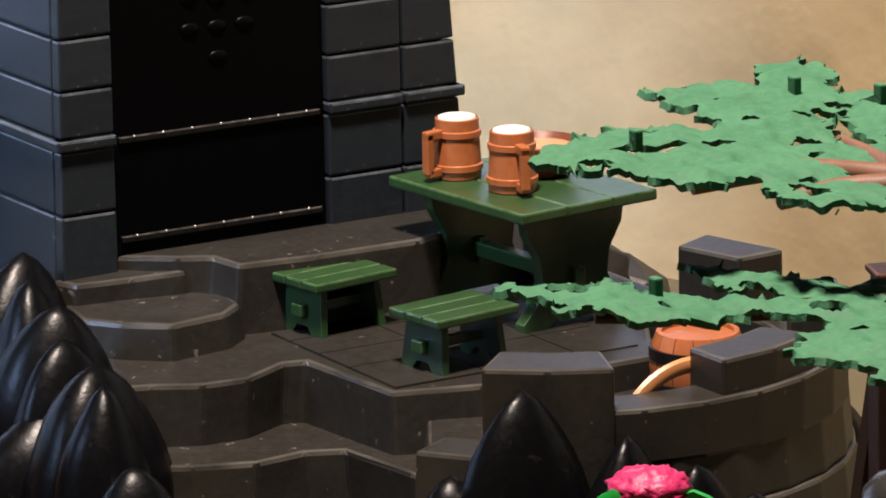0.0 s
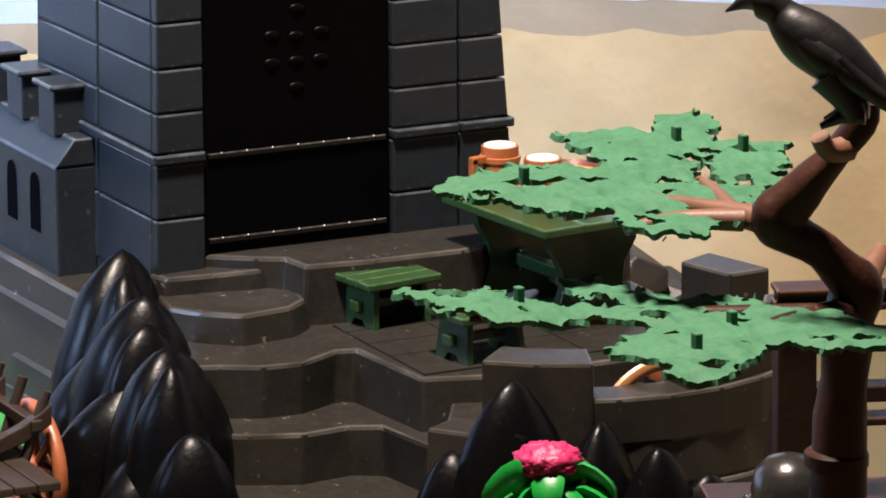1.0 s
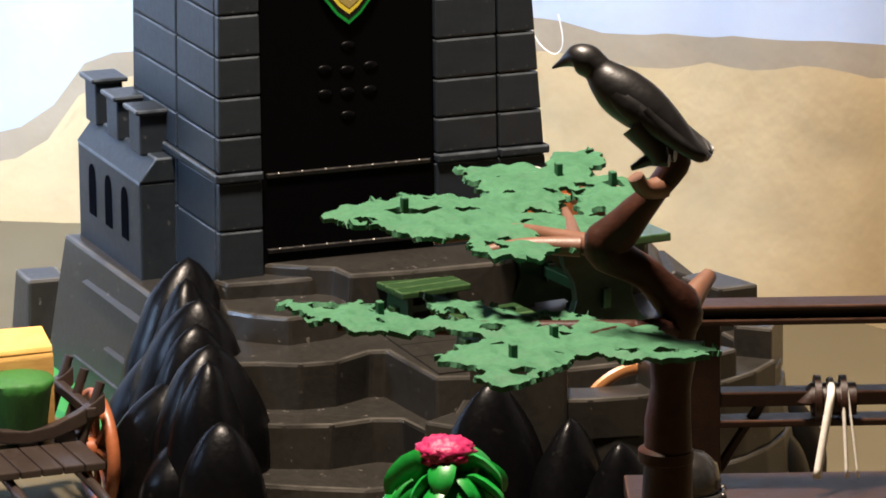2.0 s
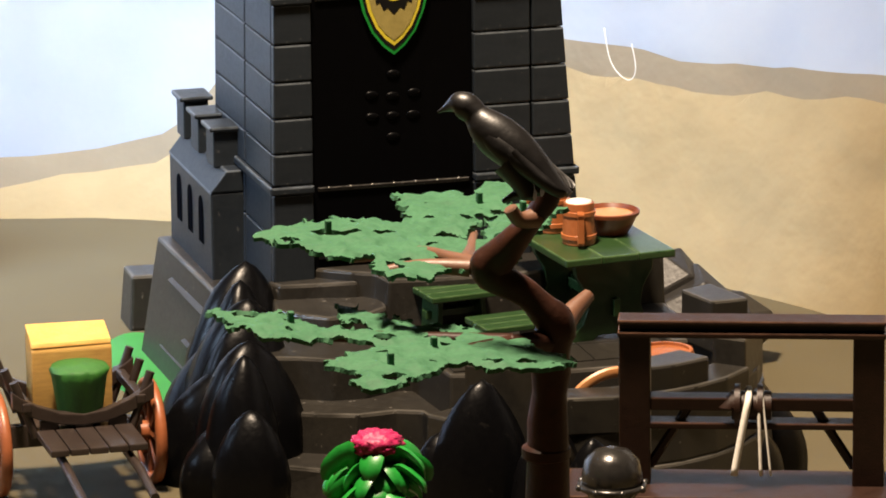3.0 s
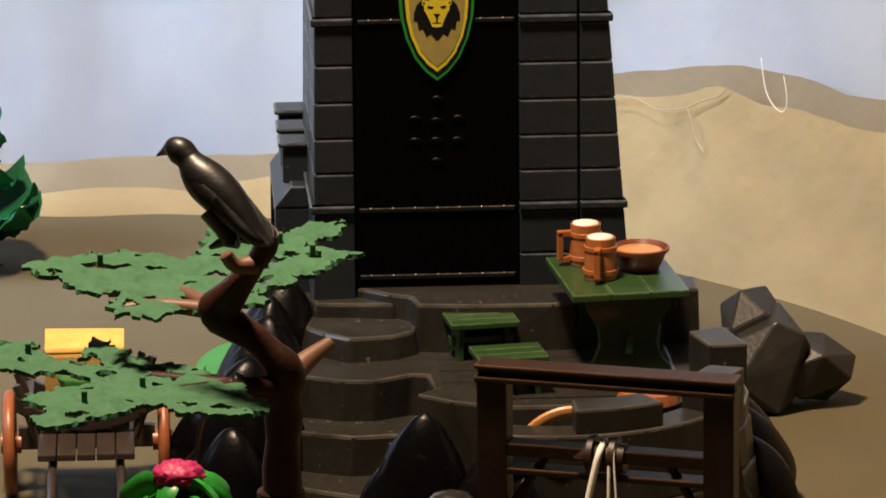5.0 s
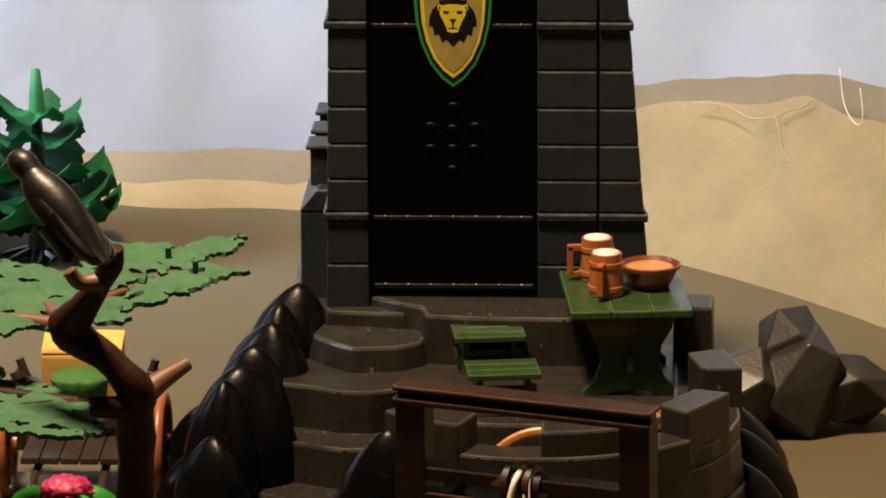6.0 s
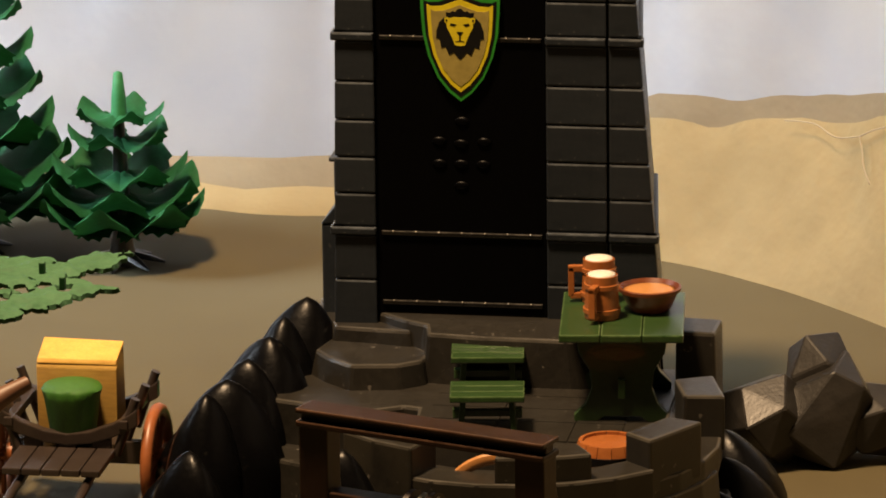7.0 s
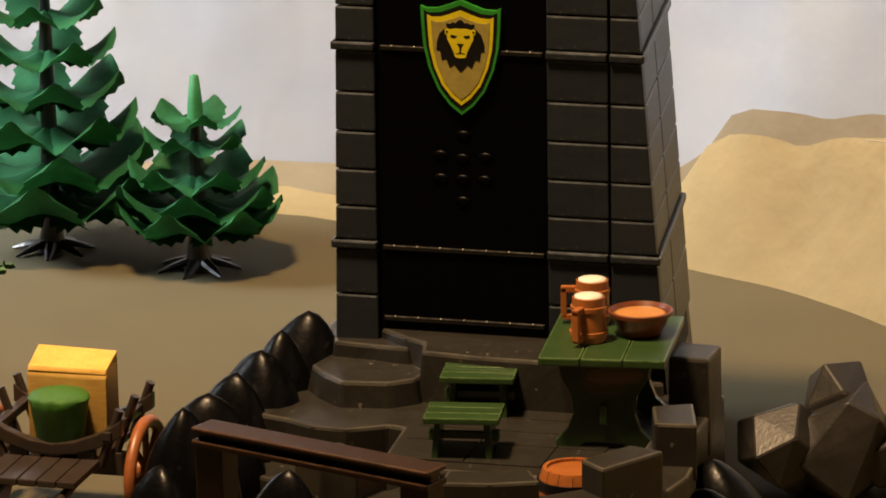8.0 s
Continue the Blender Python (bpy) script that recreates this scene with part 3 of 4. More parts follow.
def stool():
    s = thing("stool", 0.335, -0.74, 1.26, 8, "small green wooden stool with three seat boards", "stool", "stools by the table")
    for i in range(3):
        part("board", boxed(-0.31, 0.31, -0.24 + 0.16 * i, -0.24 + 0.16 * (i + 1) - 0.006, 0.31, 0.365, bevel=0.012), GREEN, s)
    for k in (-1, 1):
        pts = [(-0.2, 0), (-0.1, 0), (-0.05, 0.06), (0.05, 0.06), (0.1, 0), (0.2, 0), (0.17, 0.31), (-0.17, 0.31)]
        bm = bmesh.new()
        hexa(bm, [(k * (0.25 - 0.08 * z), y, z) for y, z in pts], [(k * (0.20 - 0.08 * z), y, z) for y, z in pts], 0.008)
        leg = part("leg", bm, GREEN, s)
        part("peg", boxed(k * 0.24 - 0.05, k * 0.24 + 0.05, -0.05, 0.05, 0.12, 0.2, bevel=0.01), GREEN, leg)
    part("stretcher", boxed(-0.22, 0.22, -0.03, 0.03, 0.13, 0.19, bevel=0.008), GREEN, s)
    return s


trestle_table()
first = stool()
copy_thing(first, Matrix.Translation(W(0.505, -1.89, 1.26)) @ pose(0, 0, 0, 0, 0, 8))


def mug():
    m = thing("mug", 1.24, -0.65, 2.06, 0, "orange-brown banded tankard with white foam on the table", "mug", "mugs on the table")
    part("body", lathe([(0.165, 0), (0.175, 0.01), (0.178, 0.055), (0.19, 0.06), (0.19, 0.095), (0.176, 0.1), (0.165, 0.27), (0.178, 0.275), (0.178, 0.31), (0.163, 0.315), (0.16, 0.385), (0.15, 0.39), (0.145, 0.37), (0, 0.37)], 28), ORANGE, m, smooth=40)
    part("foam", lathe([(0.14, 0.37), (0.138, 0.395), (0.08, 0.405), (0, 0.407)], 24), FOAM, m, "white foam", 180)
    bm = bmesh.new()
    box(bm, -0.31, -0.16, -0.035, 0.035, 0.27, 0.33, 0.01)
    box(bm, -0.31, -0.25, -0.035, 0.035, 0.05, 0.32, 0.01)
    box(bm, -0.29, -0.16, -0.035, 0.035, 0.03, 0.085, 0.01)
    part("handle", bm, ORANGE, m)
    return m


mug_a = mug()
mug_a.scale = (0.84, 0.84, 0.97)
mug_a.matrix_world = Matrix.Translation(W(1.28, -0.65, 2.06)) @ pose(0, 0, 0, 0, 0, 10) @ Matrix.Diagonal((0.84, 0.84, 0.97, 1))
copy_thing(mug_a, Matrix.Translation(W(1.37, -1.15, 2.06)) @ pose(0, 0, 0, 0, 0, 78))
bowl = thing("bowl", 1.74, -0.87, 2.06, 0, "brown wooden bowl filled with orange soup on the table", "bowl")
part("body", lathe([(0.15, 0), (0.17, 0.01), (0.22, 0.11), (0.245, 0.17), (0.265, 0.175), (0.268, 0.205), (0.25, 0.212), (0.225, 0.175), (0, 0.165)], 32), BOWL, bowl, smooth=45)
part("soup", lathe([(0.228, 0.176), (0.18, 0.182), (0, 0.185)], 28), SOUP, bowl, "orange soup", 180)

barrel = thing("barrel", 1.64, -2.79, 1.08, 0, "orange wooden barrel with black iron hoops on the bastion", "barrel")
for i in range(14):
    a0, a1 = 2 * math.pi * i / 14, 2 * math.pi * (i + 1) / 14 - 0.02
    prof = [(0.24, 0), (0.275, 0.1), (0.29, 0.22), (0.275, 0.34), (0.245, 0.42), (0.215, 0.42)]
    bm = bmesh.new()
    cols = [[bm.verts.new((r * math.cos(a), r * math.sin(a), z)) for r, z in prof] + [bm.verts.new((0.2 * math.cos(a), 0.2 * math.sin(a), 0))] for a in (a0, (a0 + a1) / 2, a1)]
    n = len(cols[0])
    for p, q in zip(cols, cols[1:]):
        for k in range(n):
            bm.faces.new((p[k], q[k], q[(k + 1) % n], p[(k + 1) % n]))
    bm.faces.new(cols[0])
    bm.faces.new(cols[-1][::-1])
    part("stave", bm, ORANGE, barrel, smooth=35)
part("lid", lathe([(0.215, 0.36), (0.215, 0.395), (0.2, 0.4), (0, 0.4)], 28), ORANGE, barrel, "recessed orange lid", 40)
for z in (0.1, 0.3):
    part("hoop", lathe([(0.27, z - 0.035), (0.293, z - 0.035), (0.293, z + 0.035), (0.262, z + 0.035)], 28), BLACK, barrel, "black hoop", 40)
hoop = thing("wooden_hoop", 0.92, -3.72, 1.08, 0, "pale orange curved wooden hoop leaning inside the parapet", "hoop")
bm = tube([(0.5 * math.cos(a), -0.1, 0.05 + 0.5 * math.sin(a)) for a in [radians(180 - 95 * k / 16) for k in range(17)]], 0.05, 8, flat=0.6)
part("band", bm, SOUP, hoop, smooth=40)

# ---- the tree with its bird ----
TX, TY = -1.66, -8.25
tree = thing("plastic_tree", TX, TY, 0.2, 0, "brown toy tree with flat green leaf sprays and a forked trunk", "tree")


def local(p):
    return (p[0] - TX, p[1] - TY, p[2] - 0.2)


tree.matrix_world = Matrix.Translation(W(-1.70, -10.64, 0.2)) @ Matrix.Diagonal((1.15, 1.2, 1.1, 1))
trunk_path = [(-1.62, -8.2, 0.2, 0.24), (-1.64, -8.2, 0.6, 0.18), (-1.66, -8.2, 1.6, 0.16), (-1.65, -8.22, 2.5, 0.145), (-1.65, -8.25, 3.2, 0.13), (-1.64, -8.3, 3.55, 0.125), (-1.62, -8.32, 3.66, 0.135), (-1.66, -8.32, 3.74, 0.13), (-1.8, -8.3, 3.88, 0.11), (-1.95, -8.28, 4.0, 0.115), (-2.04, -8.28, 4.06, 0.125), (-2.01, -8.3, 4.12, 0.12), (-1.9, -8.38, 4.26, 0.1), (-1.81, -8.46, 4.4, 0.082), (-1.75, -8.52, 4.53, 0.078), (-1.73, -8.54, 4.66, 0.085)]
sp = smooth_path(trunk_path, 3)
bm = tube([local(p) for p in sp], [p[3] * 0.9 for p in sp], 16)
jitter(bm, 0.03, 5, 3)
trunk = part("trunk", bm, BARK, tree, smooth=60)
part("collar", lathe([(0.125, 2.55), (0.15, 2.57), (0.15, 2.63), (0.125, 2.65)], 20), BARK, trunk, at=T(0.0, 0.03, 0), smooth=40)


def limb(path, r, mat=BARK):
    s = smooth_path([p + (q,) for p, q in zip(path, r)], 4)
    s = [(p[0], p[1], p[2] - 0.03, p[3]) for p in s]
    return part("limb", tube([local(p) for p in s], [p[3] for p in s], 8), mat, tree, smooth=60)


limb([(-1.64, -8.32, 3.62), (-1.5, -8.2, 3.72), (-1.34, -8.07, 3.8)], (0.1, 0.07, 0.045), TWIG)
limb([(-1.8, -8.5, 4.46), (-1.92, -8.55, 4.47), (-1.98, -8.57, 4.55)], (0.07, 0.05, 0.045), TWIG)
limb([(-2.0, -8.2, 4.05), (-2.15, -7.9, 4.06), (-2.3, -7.6, 4.04), (-2.7, -7.5, 4.0)], (0.08, 0.05, 0.04, 0.03), TWIG)
limb([(-2.1, -8.0, 4.06), (-1.98, -7.7, 4.045), (-1.88, -7.4, 4.03), (-1.78, -7.1, 3.99)], (0.055, 0.04, 0.03, 0.025), TWIG)
limb([(-2.1, -8.1, 4.05), (-2.4, -8.0, 4.06), (-2.65, -8.0, 4.04)], (0.06, 0.045, 0.03), TWIG)
limb([(-1.7, -8.35, 3.6), (-2.05, -8.55, 3.66), (-2.5, -8.75, 3.68), (-2.9, -8.9, 3.68)], (0.08, 0.06, 0.045, 0.03))
limb([(-1.95, -8.5, 3.66), (-2.4, -8.35, 3.68), (-3.0, -8.1, 3.68), (-3.4, -7.9, 3.68)], (0.06, 0.045, 0.04, 0.03))


def spray(poly, z, tip_rise, holes, seed, pegs):
    """A flat moulded leaf spray: one lobed, bumpy plate with ragged edges and gaps."""
    step = 0.02
    pts = np.array(poly)
    lo, hi = pts.min(0) - 0.12, pts.max(0) + 0.12
    xs, ys = np.arange(lo[0], hi[0], step), np.arange(lo[1], hi[1], step)
    gx, gy = np.meshgrid(xs, ys, indexing="ij")
    near, odd = np.full(gx.shape, 9.0), np.zeros(gx.shape, bool)
    for (x1, y1), (x2, y2) in zip(poly, poly[1:] + poly[:1]):
        dx, dy = x2 - x1, y2 - y1
        t = np.clip(((gx - x1) * dx + (gy - y1) * dy) / (dx * dx + dy * dy + 1e-9), 0, 1)
        near = np.minimum(near, np.hypot(gx - x1 - t * dx, gy - y1 - t * dy))
        if abs(dy) > 1e-9:
            odd ^= ((y1 > gy) != (y2 > gy)) & (gx < dx * (gy - y1) / dy + x1)
    field = np.where(odd, near, -near)
    for hx, hy, hr in holes:
        field = np.minimum(field, np.hypot(gx - hx, gy - hy) - hr)
    bm = bmesh.new()
    grid = {}

    def at(i, j):
        if (i, j) not in grid:
            x, y = xs[i], ys[j]
            p = Vector((x, y, seed))
            h = 0.028 * noise.noise(p * 8) + 0.014 * noise.noise(p * 19) - 0.02 * math.exp(-max(field[i, j], 0) / 0.03)
            rise = tip_rise * min(max((-x - 1.9) / 1.6, 0), 1)
            grid[(i, j)] = bm.verts.new((x - TX, y - TY, z + rise + h - 0.2))
        return grid[(i, j)]

    for i in range(len(xs) - 1):
        for j in range(len(ys) - 1):
            p = Vector((xs[i], ys[j], seed * 2.0))
            if field[i, j] + 0.08 * noise.noise(p * 5.5) + 0.06 * noise.noise(p * 11) + 0.05 * noise.noise(p * 24) > -0.035 and not (field[i, j] > 0.03 and noise.noise(p * 6) < -0.44):
                bm.faces.new((at(i, j), at(i + 1, j), at(i + 1, j + 1), at(i, j + 1)))
    edge = [v for v in bm.verts if v.is_boundary]
    for _ in range(2):
        bmesh.ops.smooth_vert(bm, verts=edge, factor=0.5, use_axis_x=True, use_axis_y=True, use_axis_z=False)
    bmesh.ops.solidify(bm, geom=bm.faces[:], thickness=0.03)
    ob = part("leaf_spray", bm, LEAF, tree, "flat lobed green leaf spray", 50)
    for x, y in pegs:
        rise = tip_rise * min(max((-x - 1.9) / 1.6, 0), 1)
        part("leaf_peg", boxed(-0.018, 0.018, -0.025, 0.025, -0.02, 0.07, bevel=0.008), LEAF, ob, at=T(x - TX, y - TY, z + rise - 0.2))
    return ob


UPPER = [(-3.25, -7.22), (-3.05, -7.45), (-2.82, -7.78), (-2.64, -7.74), (-2.64, -8.04), (-2.66, -8.29), (-2.5, -8.34), (-2.23, -8.19), (-2.27, -8.02), (-2.33, -7.88), (-1.98, -7.8), (-1.83, -7.96), (-1.74, -7.75), (-1.86, -7.65), (-1.62, -7.53), (-1.16, -6.8), (-1.42, -6.72), (-1.67, -7.15), (-1.79, -7.46), (-1.95, -7.42), (-1.79, -7.02), (-1.53, -6.73), (-1.2, -6.25), (-1.32, -6.05), (-1.6, -6.4), (-1.7, -6.24), (-2.02, -6.22), (-2.12, -6.76), (-2.17, -7.05), (-2.34, -6.88), (-2.62, -6.86), (-2.9, -7.02)]
LOWER = [(-3.58, -7.62), (-3.52, -8.12), (-3.32, -8.32), (-3.09, -8.3), (-2.9, -8.36), (-2.74, -8.56), (-3.08, -8.76), (-3.18, -8.9), (-3.05, -9.05), (-3.14, -9.28), (-3.02, -9.42), (-2.72, -9.2), (-2.48, -8.94), (-2.25, -9.14), (-1.82, -9.16), (-1.85, -8.8), (-2.04, -8.5), (-2.2, -8.28), (-2.49, -8.14), (-2.61, -7.84), (-2.78, -7.66), (-2.88, -7.97), (-2.71, -8.21), (-3.0, -8.14), (-3.18, -7.9), (-3.24, -7.7)]
spray(UPPER, 4.03, 0.1, [(-2.03, -7.3, 0.11), (-2.45, -7.9, 0.06)], 5, [(-2.75, -7.2), (-1.6, -6.6), (-1.4, -6.9)])
spray(LOWER, 3.68, 0.06, [(-2.4, -8.42, 0.1)], 9, [(-3.2, -8.0), (-2.5, -8.7), (-2.85, -9.0)])

# the bird: one plain mesh
bird = bmesh.new()
body = smooth_path([(0.37, 0.04, 0.045, 0.018), (0.29, 0.095, 0.065, 0.035), (0.17, 0.185, 0.095, 0.085), (0.03, 0.28, 0.125, 0.128), (-0.1, 0.365, 0.13, 0.132), (-0.18, 0.43, 0.11, 0.105), (-0.225, 0.475, 0.082, 0.08), (-0.245, 0.495, 0.08, 0.078), (-0.29, 0.525, 0.088, 0.084), (-0.34, 0.54, 0.078, 0.07), (-0.385, 0.525, 0.046, 0.042), (-0.43, 0.5, 0.022, 0.02), (-0.475, 0.475, 0.006, 0.006)], 4)
rings = []
for i, (x, z, w, h) in enumerate(body):
    a, b = body[max(i - 1, 0)], body[min(i + 1, len(body) - 1)]
    d = Vector((b[0] - a[0], 0, b[1] - a[1])).normalized()
    up = Vector((-d.z, 0, d.x))
    rings.append([bird.verts.new(Vector((x, 0, z)) + up * h * math.sin(t) + Vector((0, w * math.cos(t), 0))) for t in [2 * math.pi * k / 20 for k in range(20)]])
for a, b in zip(rings, rings[1:]):
    for k in range(20):
        bird.faces.new((a[k], a[(k + 1) % 20], b[(k + 1) % 20], b[k]))
bird.faces.new(rings[0])
bird.faces.new(rings[-1][::-1])
for side in (-1, 1):
    for j in range(5):
        s = 0.055 * j
        wing_line = smooth_path([(-0.17 + s, side * (0.095 + 0.006 * j), 0.43 - 0.6 * s, 0.035), (-0.02 + s, side * 0.118, 0.31 - 0.7 * s, 0.062 - 0.006 * j), (0.14 + 0.9 * s, side * 0.092, 0.19 - 0.55 * s, 0.05 - 0.004 * j), (0.30 + 0.3 * s, side * 0.05, 0.075 - 0.1 * s, 0.018)], 4)
        tube([p[:3] for p in wing_line], [p[3] for p in wing_line], 10, bird, 0.42)
    tube([(0.0, side * 0.06, 0.22), (0.08, side * 0.06, 0.12), (0.13, side * 0.06, 0.02)], [0.1, 0.075, 0.05], 10, bird)
    tube([(0.17, side * 0.06, 0.03), (0.06, side * 0.065, 0.03), (-0.03, side * 0.07, -0.02)], [0.035, 0.035, 0.015], 8, bird)
bird_ob = new("bird_figurine", mesh_of("bird_figurine", bird, BIRD, 60))
bird_ob.matrix_world = Matrix.Translation(W(-2.10, -11.18, 5.08)) @ pose(0, 0, 0, 0, 0, -38) @ Matrix.Diagonal((1.15, 1.15, 1.15, 1))
tagged(bird_ob, "glossy black plastic bird figurine perched on the tree top", "bird figurine")

# ---- flowering bush on its rock ----
knoll = thing("black_crag", -2.42, -8.6, 0.2, 0, "tall glossy black rock carrying a flowering bush", "rock")
for i, (x, y, z, r) in enumerate([(0, 0, 2.12, 0.4), (0.25, 0.15, 1.8, 0.35), (-0.25, 0.1, 1.7, 0.35), (0.55, 0.3, 1.85, 0.2)]):
    spire(knoll, x, y, z - 0.2, r, (0, 0), i, i + 60)
bush = thing("flower_bush", -2.42, -8.62, 2.07, 0, "bright green leafy plant with one magenta flower", "plant")
bush.scale = (1.13, 1.13, 1.13)
rnd = random.Random(4)
for i in range(40):
    a = 2.4 * i
    ln, rise = rnd.uniform(0.17, 0.34), rnd.uniform(0.04, 0.30)
    w = smooth_path([(0.02 * math.cos(a), 0.02 * math.sin(a), 0.1, 0.05), (ln * 0.5 * math.cos(a), ln * 0.5 * math.sin(a), 0.15 + rise, 0.085), (ln * math.cos(a), ln * math.sin(a), 0.1 + rise * 0.98, 0.075), (ln * 1.12 * math.cos(a), ln * 1.12 * math.sin(a), 0.06 + rise * 0.8, 0.025)], 4)
    part("leaf", tube([p[:3] for p in w], [p[3] for p in w], 8, flat=0.35), BUSH, bush, smooth=60)
part("stem", tube([(0, 0, 0.0), (0, 0, 0.48)], 0.06, 8), BUSH, bush, smooth=60)
bm = bmesh.new()
bmesh.ops.create_uvsphere(bm, u_segments=44, v_segments=22, radius=1)
for v in bm.verts:
    k = 1 + 0.2 * noise.noise(v.co * 5.5) + 0.12 * noise.noise(v.co * 12)
    v.co = Vector((v.co.x * 0.17 * k, v.co.y * 0.17 * k, 0.5 + v.co.z * 0.085 * k))
part("flower", bm, PINK, bush, "magenta flower head", 180)

# ---- siege engine ----
engine = thing("siege_engine", 0.9, -7.38, 0.2, -19.5, "dark brown wooden siege engine frame with winch and strings", "siege engine")
engine.scale = (1.1, 1.1, 1.04)
HB = 2.9 - 0.2


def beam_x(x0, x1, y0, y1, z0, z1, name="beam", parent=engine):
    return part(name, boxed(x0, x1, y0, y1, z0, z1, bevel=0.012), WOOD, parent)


top = beam_x(-0.93, 0.93, -0.055, 0.055, HB - 0.1, HB - 0.03, "top_beam")
beam_x(-0.94, 0.94, -0.115, 0.115, HB - 0.035, HB + 0.0, "moulding", top)
beam_x(-0.94, 0.94, -0.115, 0.115, HB - 0.135, HB - 0.09, "moulding", top)
for k in (-1, 1):
    post = beam_x(k * 0.82 - 0.11, k * 0.82 + 0.11, -0.09, 0.09, 0.0, HB - 0.125, "post")
    w = tube([(k * 0.82, 0.1, HB - 0.2), (k * 0.95, 0.75, 0.0)], 0.06, 6)
    part("brace", w, WOOD, engine)
    part("brace", tube([(k * 0.72, 0.0, 1.55), (k * 0.45, 0.0, 2.0)], 0.035, 6), WOOD, engine)
beam_x(-0.72, 0.72, -0.08, 0.08, 2.0, 2.1, "winch_bar")
beam_x(-0.72, 0.72, -0.09, 0.09, 1.86, 1.91, "lower_bar")
beam_x(-1.3, 1.0, -0.4, 0.3, 1.30, 1.43, "deck")
beam_x(-1.25, -1.1, -0.3, 0.2, 0.0, 1.30, "post")
spool = part("spool", tube([(-0.14, 0, 0), (-0.14, 0, 0.001), (0.14, 0, 0.001)], 0.11, 18), WOOD, engine, at=T(0.0, -0.02, 2.03), smooth=40)
for x in (-0.1, 0.06):
    part("flange", tube([(x - 0.02, 0, 0), (x + 0.02, 0, 0)], 0.16, 20), WOOD, spool, smooth=40)
for x, dx, w in ((-0.02, -0.10, 0.026), (0.05, 0.02, 0.012), (0.08, 0.06, 0.008)):
    s = smooth_path([(x, 0.02, 2.15), (x, -0.13, 2.11), (x + dx * 0.3, -0.18, 1.95), (x + dx, -0.24, 1.55)], 5)
    part("string", tube(s, w, 6), STRING, engine, "white string", 180)
ball = thing("iron_cauldron", -0.33, -7.7, 1.70, 0, "round polished dark iron cauldron with a riveted rim", "cauldron")
bm = lathe([(0.08, 0), (0.17, 0.05), (0.22, 0.14), (0.235, 0.24), (0.21, 0.36), (0.14, 0.43), (0.05, 0.46), (0, 0.465)], 28)
part("body", bm, IRON, ball, smooth=180)
part("rim", tube([(0.245 * math.cos(a), 0.245 * math.sin(a), 0.16) for a in [2 * math.pi * k / 28 for k in range(29)]], 0.025, 8), IRON, ball, smooth=180)
for k in range(8):
    a = math.pi * k / 4
    bm = bmesh.new()
    bmesh.ops.create_uvsphere(bm, u_segments=8, v_segments=6, radius=0.028)
    part("rivet", bm, IRON, ball, at=T(0.265 * math.cos(a), 0.265 * math.sin(a), 0.16), smooth=180)

# ---- hay cart ----
cart = thing("hay_cart", -3.18, -1.05, 0.2, 0, "grey-brown wooden hay cart with curved ends and orange spoked wheels", "cart")
for i in range(5):
    part("plank", boxed(-0.42 + 0.17 * i, -0.42 + 0.17 * i + 0.16, -1.1, 0.45, 0.60, 0.66, bevel=0.012), CART, cart)
for y in (-0.42, 0.42):
    xs = [-0.62, -0.52, -0.4, -0.2, 0, 0.2, 0.4, 0.52, 0.62]
    outline = [(x, 0.78 + 0.62 * x * x) for x in xs] + [(x, 0.68 + 0.5 * x * x) for x in xs[::-1]]
    bm = bmesh.new()
    hexa(bm, [(x, y - 0.05, z) for x, z in outline], [(x, y + 0.05, z) for x, z in outline], 0.012)
    part("end_rail", bm, CART, cart)
    for x in (-0.3, 0, 0.3):
        part("slat", boxed(x - 0.08, x + 0.08, y - 0.03, y + 0.03, 0.6, 0.74, bevel=0.01), CART, cart)
for k in (-1, 1):
    for y in (-0.42, 0.0, 0.42):
        part("stake", tube([(k * 0.42, y, 0.6), (k * 0.6, y, 1.1)], 0.04, 8), CART, cart, smooth=50)
    part("side_rail", boxed(k * 0.5 - 0.04, k * 0.5 + 0.04, -0.5, 0.5, 0.84, 0.92, bevel=0.012), CART, cart)
    part("shaft", tube([(k * 0.28, -0.4, 0.55), (k * 0.3, -1.3, 0.5), (k * 0.3, -1.9, 0.42)], 0.04, 8), CART, cart, smooth=50)
    wheel = part("wheel", tube([(k * 0.68, 0.45 * math.cos(a), 0.45 + 0.42 * math.sin(a)) for a in [2 * math.pi * j / 32 for j in range(33)]], 0.055, 8), WHEEL, cart, "orange wheel rim", 60)
    part("hub", tube([(k * 0.58, 0, 0.45), (k * 0.76, 0, 0.45)], 0.09, 14), WHEEL, wheel, smooth=50)
    for j in range(8):
        a = 2 * math.pi * j / 8
        part("spoke", tube([(k * 0.68, 0.08 * math.cos(a), 0.45 + 0.08 * math.sin(a)), (k * 0.68, 0.42 * math.cos(a), 0.45 + 0.4 * math.sin(a))], 0.03, 6), WHEEL, wheel, smooth=50)
part("axle", boxed(-0.6, 0.6, -0.05, 0.05, 0.4, 0.6, bevel=0.01), CART, cart)
hay = thing("hay_bale", -3.18, -0.89, 0.86, 0, "yellow block of bundled hay standing in the cart", "hay bale")
bm = bmesh.new()
hexa(bm, [(-0.35, y, z) for y, z in ((-0.17, 0), (-0.17, 0.64), (-0.12, 0.7), (0.13, 0.8), (0.17, 0.76), (0.17, 0))], [(0.35, y, z) for y, z in ((-0.17, 0), (-0.17, 0.64), (-0.12, 0.7), (0.13, 0.8), (0.17, 0.76), (0.17, 0))], 0.02)
jitter(bm, 0.02, 6, 2)
